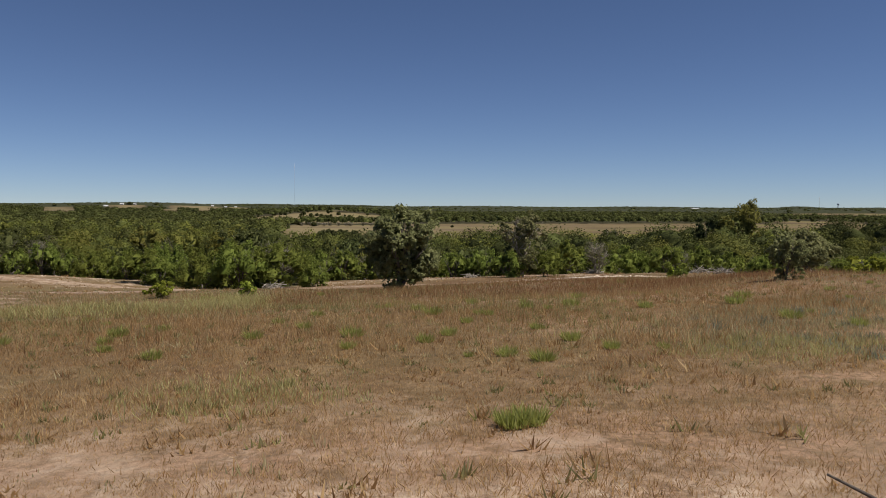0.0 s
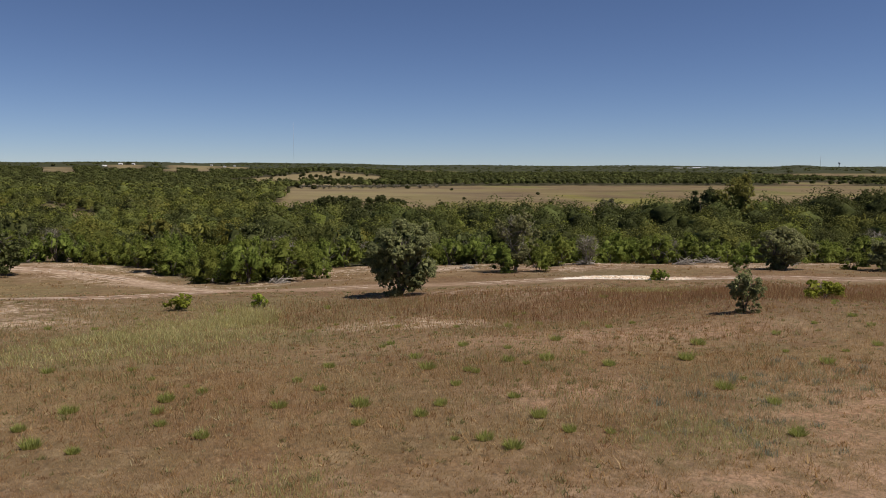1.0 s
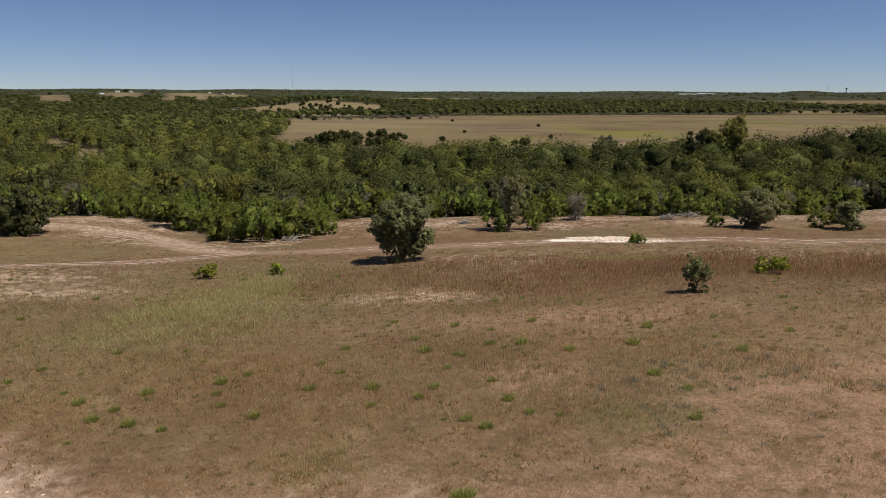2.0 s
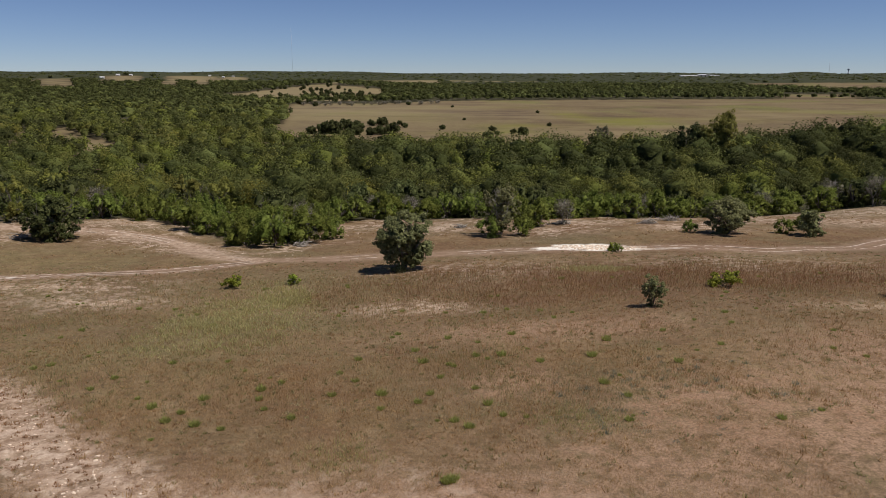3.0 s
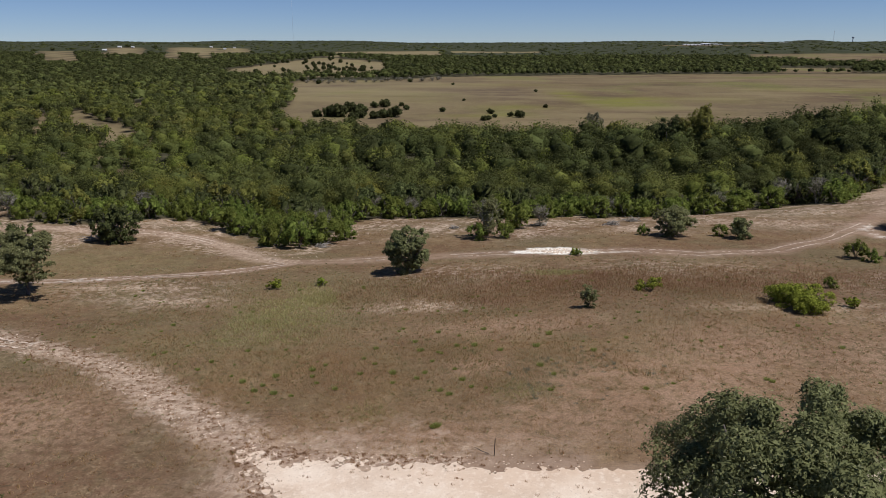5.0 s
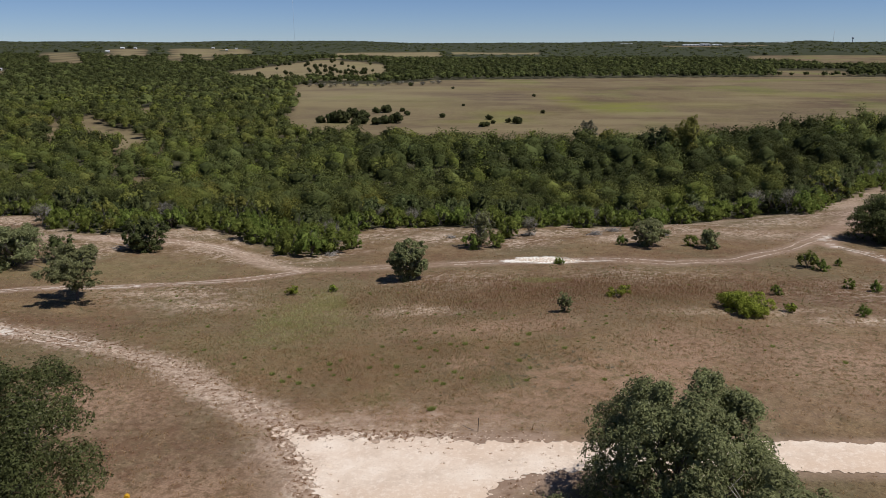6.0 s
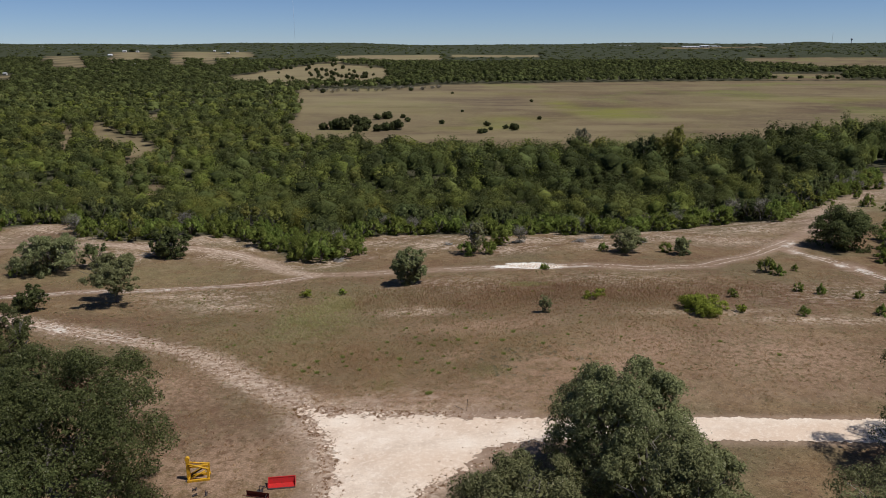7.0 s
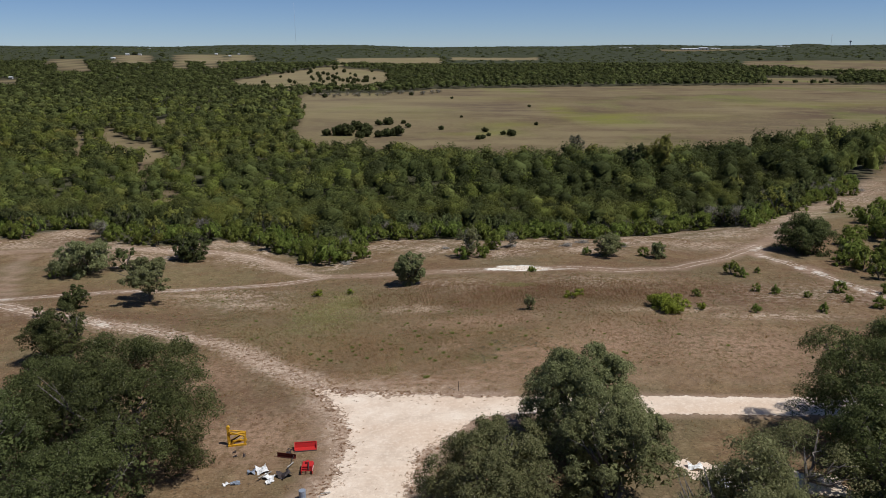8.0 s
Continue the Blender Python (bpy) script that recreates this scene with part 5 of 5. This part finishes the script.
def build_rocks():
    """Limestone rubble along the trails and on the bank, as one mesh."""
    g = np.random.default_rng(12)
    bm = bmesh.new()
    bmesh.ops.create_icosphere(bm, subdivisions=1, radius=1)
    bv, bf = np.array([p.co[:] for p in bm.verts]), np.array([[p.index for p in q.verts] for q in bm.faces])
    bm.free()
    x = np.concatenate([g.uniform(-60, 12, 15000), g.uniform(-60, 70, 5200), g.uniform(10, 26, 1600)])
    y = np.concatenate([g.uniform(-8, 38, 15000), g.uniform(64, 104, 5200), g.uniform(60, 66, 1600)])
    edge = np.interp(x, WOOD_EDGE_X, WOOD_EDGE_Y)
    near_trail = (off_line(DIAGONAL, x, y) < g.uniform(0.3, 2.2, len(x))) | (np.abs(edge_off(APRON, x, y) + 0.6) < g.uniform(0, 1.2, len(x)))
    bank = (y > 64) & (y < edge + 1) & (y > edge - 22) & (off_line(MAIN_TRAIL, x, y) > 1.5) & (ripple(x, y, 4) > g.normal(0.25, 0.3, len(x)))
    chalky = ((x - 18) / 6) ** 2 + ((y - 62.8) / 1.9) ** 2 < g.uniform(0, 1.3, len(x))
    keep = near_trail | bank | chalky
    x, y = x[keep], y[keep]
    n = len(x)
    s = (0.03 + 0.07 * g.power(0.5, n) * g.uniform(0.3, 1, n)) * np.where(chalky[keep], 1.8, 1.0)
    v = bv[None] * (1 + 0.18 * g.normal(0, 1, (n, len(bv), 1))) * (s[:, None] * np.array([[1.3, 1.0, 0.55]]))[:, None]
    v = v + np.stack([x, y, ground_z(x, y) + 0.1 * s], 1)[:, None]
    f = (bf[None] + (np.arange(n) * len(bv))[:, None, None]).reshape(-1, 3)
    return tagged(new("limestone_rubble", sheet("limestone_rubble", v.reshape(-1, 3), f, LIMESTONE)), "scattered pale limestone rubble", "rocks", kind="stuff")


build_rocks()

# ---- farm implements in the yard ----


def yellow_implement():
    """A yellow three-point lift: tall rounded mast, frame, braces and posts."""
    ob = tagged(new("farm_lift"), "worn yellow steel tractor lift implement standing on bare dirt", "implement")
    bm = box(bmesh.new(), (0.28, 0.28, 1.75), (-0.75, 0, 0.95), bevel=0.03)
    bmesh.ops.create_cone(bm, cap_ends=True, segments=14, radius1=0.18, radius2=0.18, depth=0.3, matrix=pose(-0.75, 0, 1.85, 90, 0, 0))
    part("mast", bm, YELLOW_PAINT, ob)
    part("base_beam", box(bmesh.new(), (1.75, 0.18, 0.18), (0.05, -0.45, 0.1), bevel=0.015), YELLOW_PAINT, ob)
    part("base_beam", box(bmesh.new(), (1.75, 0.18, 0.18), (0.05, 0.45, 0.1), bevel=0.015), YELLOW_PAINT, ob)
    part("cross_beam", box(bmesh.new(), (0.12, 1.0, 0.12), (-0.7, 0, 0.22), bevel=0.015), YELLOW_PAINT, ob)
    part("cross_beam", box(bmesh.new(), (0.12, 1.0, 0.12), (0.82, 0, 0.22), bevel=0.015), YELLOW_PAINT, ob)
    for y in (-0.4, 0.4):
        part("rear_post", box(bmesh.new(), (0.16, 0.16, 0.95), (0.8, y, 0.6), bevel=0.012), YELLOW_PAINT, ob)
        part("brace", tube(bmesh.new(), [(-0.72, y * 0.4, 1.45), (0.8, y, 1.02)], [0.075, 0.075], 8), YELLOW_PAINT, ob)
        part("diagonal", tube(bmesh.new(), [(-0.7, y, 0.2), (0.75, y, 0.95)], [0.065, 0.065], 8), YELLOW_PAINT, ob)
    part("top_rail", box(bmesh.new(), (1.5, 0.16, 0.16), (0.05, 0, 1.1), bevel=0.012), YELLOW_PAINT, ob)
    part("cylinder", tube(bmesh.new(), [(-0.6, 0.1, 0.3), (0.2, 0.1, 0.75), (0.6, 0.1, 0.98)], [0.06, 0.06, 0.03], 10), DARK_STEEL, ob, "black hydraulic cylinder")
    part("hitch_plate", box(bmesh.new(), (0.3, 0.5, 0.04), (-0.85, -0.15, 0.04), bevel=0.008), DARK_STEEL, ob, "dark steel plate")
    return ob


stand(yellow_implement(), -17.2, -4.1, 12)


def bucket():
    """A red loader bucket: back, floor, two side plates, lip and cutting edge."""
    ob = tagged(new("loader_bucket"), "bright red steel loader bucket lying on bare dirt", "bucket")
    part("back", box(bmesh.new(), (2.1, 0.05, 0.62), (0, 0.3, 0.36), (-12, 0, 0), 0.01), RED_PAINT, ob)
    part("floor", box(bmesh.new(), (2.1, 0.75, 0.05), (0, -0.02, 0.07), bevel=0.01), RED_PAINT, ob)
    for x in (-1.06, 1.06):
        bm = bmesh.new()
        rim = [(x, -0.42, 0.05), (x, 0.34, 0.05), (x, 0.40, 0.66), (x, 0.25, 0.68), (x, -0.42, 0.16)]
        a = [bm.verts.new(p) for p in rim]
        b = [bm.verts.new((p[0] + 0.03, p[1], p[2])) for p in rim]
        bm.faces.new(a), bm.faces.new(b[::-1])
        for k in range(5):
            bm.faces.new((a[k], b[k], b[(k + 1) % 5], a[(k + 1) % 5]))
        bmesh.ops.recalc_face_normals(bm, faces=bm.faces)
        part("side_plate", bm, RED_PAINT, ob)
    part("cutting_edge", box(bmesh.new(), (2.16, 0.16, 0.03), (0, -0.46, 0.06), bevel=0.006), DARK_STEEL, ob, "worn bare steel edge")
    part("top_lip", box(bmesh.new(), (2.14, 0.09, 0.09), (0, 0.36, 0.68), bevel=0.012), RED_PAINT, ob)
    return ob


stand(bucket(), -10.2, -5.3, 8, (1.0, 1.0, 0.8))


def rear_blade():
    ob = tagged(new("rear_blade"), "rusty dark red tractor grader blade with its hitch", "implement")
    bm = bmesh.new()
    rows = [[bm.verts.new((x, 0.16 * math.cos(a) - 0.16, 0.3 + 0.26 * math.sin(a))) for x in (-0.95, 0.95)] for a in (-1.2, -0.6, 0, 0.6, 1.2)]
    for a, b in zip(rows, rows[1:]):
        bm.faces.new((a[0], a[1], b[1], b[0]))
    bmesh.ops.solidify(bm, geom=list(bm.faces), thickness=0.03)
    part("blade", bm, RUST, ob)
    part("turntable", box(bmesh.new(), (0.42, 0.34, 0.16), (0.05, 0.22, 0.36), bevel=0.02), DARK_STEEL, ob)
    for x in (-0.32, 0.42):
        part("hitch_arm", tube(bmesh.new(), [(x, 0.95, 0.25), (0.05, 0.35, 0.8), (0.05, 0.2, 0.42)], [0.035, 0.035, 0.035], 6), DARK_STEEL, ob)
    part("drawbar", box(bmesh.new(), (0.1, 0.9, 0.1), (0.05, 0.62, 0.3), bevel=0.012), DARK_STEEL, ob)
    part("stand_pole", tube(bmesh.new(), [(0.75, -0.05, 0.4), (0.95, -1.5, 0.08)], [0.03, 0.03], 6), DARK_STEEL, ob)
    return ob


stand(rear_blade(), -11.7, -6.9, -12)


def tiller():
    ob = tagged(new("rotary_tiller"), "red steel rotary tiller lying beside the apron", "implement")
    part("deck", box(bmesh.new(), (0.95, 0.7, 0.1), (0, 0.25, 0.5), (10, 0, 0), 0.03), RED_PAINT, ob)
    part("gearbox", box(bmesh.new(), (0.26, 0.34, 0.26), (0, 0.3, 0.66), bevel=0.04), RED_PAINT, ob)
    for x in (-0.5, 0.5):
        part("side_plate", box(bmesh.new(), (0.05, 1.5, 0.4), (x, -0.1, 0.28), bevel=0.015), RED_PAINT, ob)
    for y in (-0.75, -0.42, -0.1):
        part("cross_bar", box(bmesh.new(), (1.0, 0.1, 0.1), (0, y, 0.42), bevel=0.012), RED_PAINT, ob)
    part("rotor", tube(bmesh.new(), [(-0.48, 0.2, 0.22), (0.48, 0.2, 0.22)], [0.13, 0.13], 10), DARK_STEEL, ob)
    part("shaft", tube(bmesh.new(), [(0.1, 0.3, 0.75), (0.18, -0.85, 0.55)], [0.045, 0.045], 8), DARK_STEEL, ob)
    part("decal_plate", box(bmesh.new(), (0.02, 0.75, 0.16), (0.535, -0.25, 0.36)), WHITE_PAINT, ob, "white plate")
    return ob


stand(tiller(), -9.3, -9.2, 4)


def crumpled(name, seed, size, material, label, category, x, y, turn, lift=0.0):
    """A bent, crumpled sheet with thickness."""
    g = np.random.default_rng(seed)
    bm = bmesh.new()
    bmesh.ops.create_grid(bm, x_segments=7, y_segments=6, size=0.5)
    for v in bm.verts:
        px, py = v.co.x, v.co.y
        v.co = (px * size[0] + g.normal(0, 0.04), py * size[1] + g.normal(0, 0.04), size[2] * (0.35 + 0.5 * math.sin(5 * px + seed) * math.cos(4 * py + seed) + 0.25 * g.random()))
    bmesh.ops.solidify(bm, geom=list(bm.faces), thickness=0.02)
    ob = tagged(part(name, bm, material), label, category)
    ob.matrix_basis = spot(x, y, turn) @ pose(0, 0, lift)
    return ob


crumpled("scrap_sheet", 1, (1.0, 1.3, 0.4), WHITE_PAINT, "crumpled white sheet on a scrap heap", "scrap", -13.5, -9.2, 30)
crumpled("scrap_sheet", 2, (1.1, 0.8, 0.35), WHITE_PAINT, "bent white panel on a scrap heap", "scrap", -12.6, -10.5, -20)
crumpled("scrap_sheet", 3, (0.7, 0.6, 0.3), WHITE_PAINT, "small white panel on a scrap heap", "scrap", -12.4, -11.2, 70)
crumpled("scrap_metal", 4, (1.2, 1.0, 0.6), DARK_STEEL, "dark twisted scrap metal", "scrap", -11.2, -10.2, 40)
crumpled("scrap_metal", 5, (0.7, 0.6, 0.4), GREY_PLASTIC, "grey scrap beside white sheets", "scrap", -14.4, -9.6, 10)
crumpled("plastic_bag", 6, (0.8, 0.5, 0.3), GREY_PLASTIC, "grey-blue plastic bag on the dirt", "bag", -15.4, -11.4, 15)
crumpled("plastic_bag", 7, (0.5, 0.4, 0.25), WHITE_PAINT, "small pale plastic bag on the dirt", "bag", -16.2, -11.5, 60)
crumpled("scrap_metal", 8, (0.3, 0.25, 0.15), DARK_STEEL, "small black scrap piece", "scrap", -17.0, -5.8, 15)
crumpled("scrap_metal", 9, (0.3, 0.2, 0.15), DARK_STEEL, "small black scrap piece", "scrap", -16.7, -6.6, 50)
crumpled("scrap_metal", 10, (0.2, 0.7, 0.15), DARK_STEEL, "narrow dark scrap piece", "scrap", -15.9, -6.4, 10)
for _k, (_x, _y) in enumerate(((26.0, -10.4), (28.6, -11.0), (31.0, -11.6), (33.4, -12.2), (27.4, -13.2), (30.2, -13.4))):
    crumpled("scrap_sheet", 20 + _k, (1.3, 1.0, 0.5), WHITE_PAINT, "pale scrap sheet on gravel under the oaks", "scrap", _x, _y, 37.0 * _k)
for _x, _y, _a, _l in ((-13.0, -10.3, 60, 1.7), (-7.0, -13.4, 30, 0.9), (-11.0, -8.6, 75, 1.3)):
    _ob = tagged(part("plank", box(bmesh.new(), (_l, 0.13, 0.05), (0, 0, 0.25), (0, 8, 0), 0.01), DEADWOOD), "weathered grey plank among scrap", "plank")
    _ob.matrix_basis = spot(_x, _y, _a)


def drum(x, y, material, label):
    bm = bmesh.new()
    bmesh.ops.create_cone(bm, cap_ends=True, segments=20, radius1=0.29, radius2=0.29, depth=0.86, matrix=pose(0, 0, 0.43))
    ob = tagged(part("drum", bm, material), label, "drum")
    for z in (0.02, 0.3, 0.58, 0.85):
        bm = bmesh.new()
        tube(bm, [(0, 0, z - 0.02), (0, 0, z), (0, 0, z + 0.02)], [0.29, 0.31, 0.29], 20)
        part("hoop", bm, material, ob)
    return stand(ob, x, y)


drum(-8.9, -13.9, GREY_PLASTIC, "grey-blue plastic drum beside the apron")
drum(17.4, -13.2, WHITE_PAINT, "white drum under the oaks")


def stake(x, y, high, lean):
    ob = tagged(part("stake", box(bmesh.new(), (0.045, 0.045, high), (0, 0, high / 2 - 0.1), (0, lean, 0), 0.006), DARK_STEEL), "thin dark steel stake in the grass", "stake")
    return stand(ob, x, y)


stake(4.9, 6.3, 1.3, 2)
_ob = tagged(part("fallen_stick", tube(bmesh.new(), [(-0.45, 0.1, 0.42), (0, 0, 0.2), (0.45, -0.05, 0.04)], [0.012, 0.02, 0.022], 6), BARK), "short dark stick lying in grass", "stick")
stand(_ob, 4.1, 6.6)


def brush_pile(seed, x, y, wide):
    """Grey dead branches heaped on the bank, as one uncountable heap."""
    g = np.random.default_rng(seed)
    bm = bmesh.new()
    for _ in range(60):
        a, b = g.normal(0, 0.4 * wide, 3), g.normal(0, 0.45 * wide, 3)
        a[2], b[2] = abs(a[2]) * 0.25, abs(b[2]) * 0.6
        tube(bm, [a, (a + b) / 2 + g.normal(0, 0.1, 3), b], [0.05, 0.04, 0.015], 4)
    return stand(tagged(part("brush_pile", bm, DEADWOOD), "heap of grey dead branches on the bank", "brush pile", kind="stuff"), x, y)


for _k, (_x, _y, _w) in enumerate(((29.5, 84.5, 1.5), (33.5, 88, 1.6), (41, 83, 1.4), (17.5, 84, 1.3), (-16.5, 73.2, 1.2), (3.5, 84.5, 1.0), (143, 178, 2.5), (-52, 75, 1.5))):
    brush_pile(80 + _k, _x, _y, _w)

# ---- junipers in the far pasture ----
for _k, (_x, _y, _s) in enumerate(((-65, 365, 1.2), (-58.5, 366, 2.0), (-53.5, 366, 2.1), (-56, 372, 1.9), (-51.3, 392, 1.8), (-43.5, 376, 1.9), (-47, 384, 1.4), (-39, 415, 1.2), (-33.3, 418, 1.5), (-34.1, 357, 1.3), (-29.6, 361, 1.4), (-24.2, 364, 1.9), (-44.6, 354, 1.2), (-41.5, 360, 1.3), (-23.8, 424, 0.8), (-19.7, 402, 0.9), (1.2, 390, 0.8), (27.6, 378, 0.95), (22.2, 347, 0.8), (24.8, 349, 0.8), (28.7, 361, 0.6), (37.1, 365, 0.85), (41.6, 360, 1.2), (62, 413, 0.7), (15, 460, 0.5), (72, 545, 0.7), (-150, 760, 1.4), (-134, 705, 1.6), (-128, 728, 1.4), (-112, 663, 1.3), (-30, 690, 1.0), (10, 640, 0.7))):
    plant("field", _k, _x, _y, (_s * 1.1, _s * 1.1, _s * 0.9), 37.0 * _k, "lone dark juniper in the far dry pasture", "junipers in the pasture")
for _k in range(70):
    _x, _y = float(rng.uniform(-270, -80)), float(rng.uniform(880, 1230))
    if inside(FAR_CLEARINGS[0], np.array([_x]), np.array([_y]))[0]:
        plant("field", _k, _x, _y, float(rng.uniform(0.9, 1.6)), 41.0 * _k, "distant dark juniper on a tan hillside clearing", "junipers on the hillside")

for _k in range(24):
    plant("grey", _k, -128.0 + 5.6 * _k + float(rng.uniform(-4, 4)), 672.0 + 2.2 * _k + float(rng.uniform(-18, 14)), (1.7, 1.7, 0.75), 50.0 * _k, "grey bare brush at the far pasture's edge", "grey brush in the pasture")

# ---- houses, halls and towers far off ----


def house(x, y, long, deep, tall, turn, wall, label):
    ob = tagged(new("house"), label, "house")
    part("wall", box(bmesh.new(), (long, deep, tall), (0, 0, tall / 2)), wall, ob)
    bm = bmesh.new()
    o, r = 0.5, tall + 0.32 * deep
    v = [bm.verts.new(p) for p in ((-long / 2 - o, -deep / 2 - o, tall - 0.1), (long / 2 + o, -deep / 2 - o, tall - 0.1), (long / 2 + o, deep / 2 + o, tall - 0.1), (-long / 2 - o, deep / 2 + o, tall - 0.1), (-long / 2 - o, 0, r), (long / 2 + o, 0, r))]
    for f in ((0, 1, 5, 4), (2, 3, 4, 5), (0, 4, 3), (1, 2, 5), (3, 2, 1, 0)):
        bm.faces.new([v[k] for k in f])
    part("roof", bm, ROOF_METAL, ob, "pale metal roof")
    for k in range(3):
        part("window", box(bmesh.new(), (1.6, 0.1, 1.4), (long * (k - 1) / 3, -deep / 2 - 0.03, tall * 0.55)), DARK_STEEL, ob, "dark window")
    ob.matrix_basis = spot(x, y, turn)
    return ob


for _x, _y, _l, _t in ((-736, 1645, 34, 40), (-796, 1870, 34, 10), (-990, 1885, 30, 10), (-1000, 1900, 24, -20), (-546, 1309, 26, 5), (-500, 1330, 20, 12), (-640, 2100, 26, 5), (-600, 2190, 24, 30), (-760, 1860, 26, -10), (-560, 1950, 24, 10), (-1120, 2260, 40, 10), (-1290, 2500, 40, 0), (-1324, 2920, 50, 12), (-1256, 3220, 50, -15), (-1097, 2990, 46, 0), (-880, 2300, 34, 25), (-1500, 2900, 46, 0), (-1620, 3050, 46, 15), (100, 3300, 40, 0), (-150, 3400, 40, 8), (400, 3100, 36, 0), (-250, 600, 14, 20), (-610, 1010, 18, 0)):
    house(_x, _y, _l * 0.26, _l * 0.18, 2.4, _t, WHITE_PAINT, "distant white house with a pale metal roof")


def hall(x, y, long, tall, label):
    ob = tagged(new("warehouse"), label, "warehouse")
    part("wall", box(bmesh.new(), (long, 40, tall), (0, 0, tall / 2)), WHITE_PAINT, ob)
    part("roof", box(bmesh.new(), (long + 1, 44, 0.8), (0, 0, tall + 1.4), (4, 0, 0)), ROOF_METAL, ob)
    for k in range(max(2, int(long / 18))):
        part("door", box(bmesh.new(), (5, 0.3, 5), (-long / 2 + 9 + 18 * k, -20.1, 2.5)), DARK_STEEL, ob, "dark loading door")
    return stand(ob, x, y)


hall(1187, 3660, 80, 4, "long white warehouse on the wooded horizon")
hall(1260, 3680, 40, 7, "white warehouse on the wooded horizon")
hall(1318, 3690, 40, 3.5, "low white warehouse on the wooded horizon")
hall(940, 3900, 70, 3, "low pale hall on the wooded horizon")
hall(1700, 3800, 60, 4, "low white hall on the wooded horizon")


def mast(x, y, tall, thick, label):
    ob = tagged(new("radio_mast"), label, "mast")
    part("pole", tube(bmesh.new(), [(0, 0, -2), (0, 0, tall * 0.6), (0, 0, tall)], [thick, thick * 0.9, thick * 0.6], 6), ROOF_METAL, ob)
    for k in (0.45, 0.9):
        part("collar", box(bmesh.new(), (thick * 4, thick * 4, 2), (0, 0, tall * k)), ROOF_METAL, ob)
    return stand(ob, x, y)


mast(-760, 3900, 220, 0.35, "very tall thin radio mast on the horizon")
mast(2208, 4350, 70, 0.7, "thin radio mast on a wooded hill")


def water_tower(x, y):
    ob = tagged(new("water_tower"), "distant water tower above the wooded horizon", "tower")
    part("stem", tube(bmesh.new(), [(0, 0, -2), (0, 0, 4), (0, 0, 30)], [4, 2.4, 2.4], 10), GREY_PLASTIC, ob)
    bm = bmesh.new()
    bmesh.ops.create_uvsphere(bm, u_segments=16, v_segments=10, radius=1, matrix=Matrix.Translation((0, 0, 32)) @ Matrix.Diagonal((6.5, 6.5, 5, 1)))
    part("tank", bm, GREY_PLASTIC, ob)
    return stand(ob, x, y)


water_tower(2318, 4350)
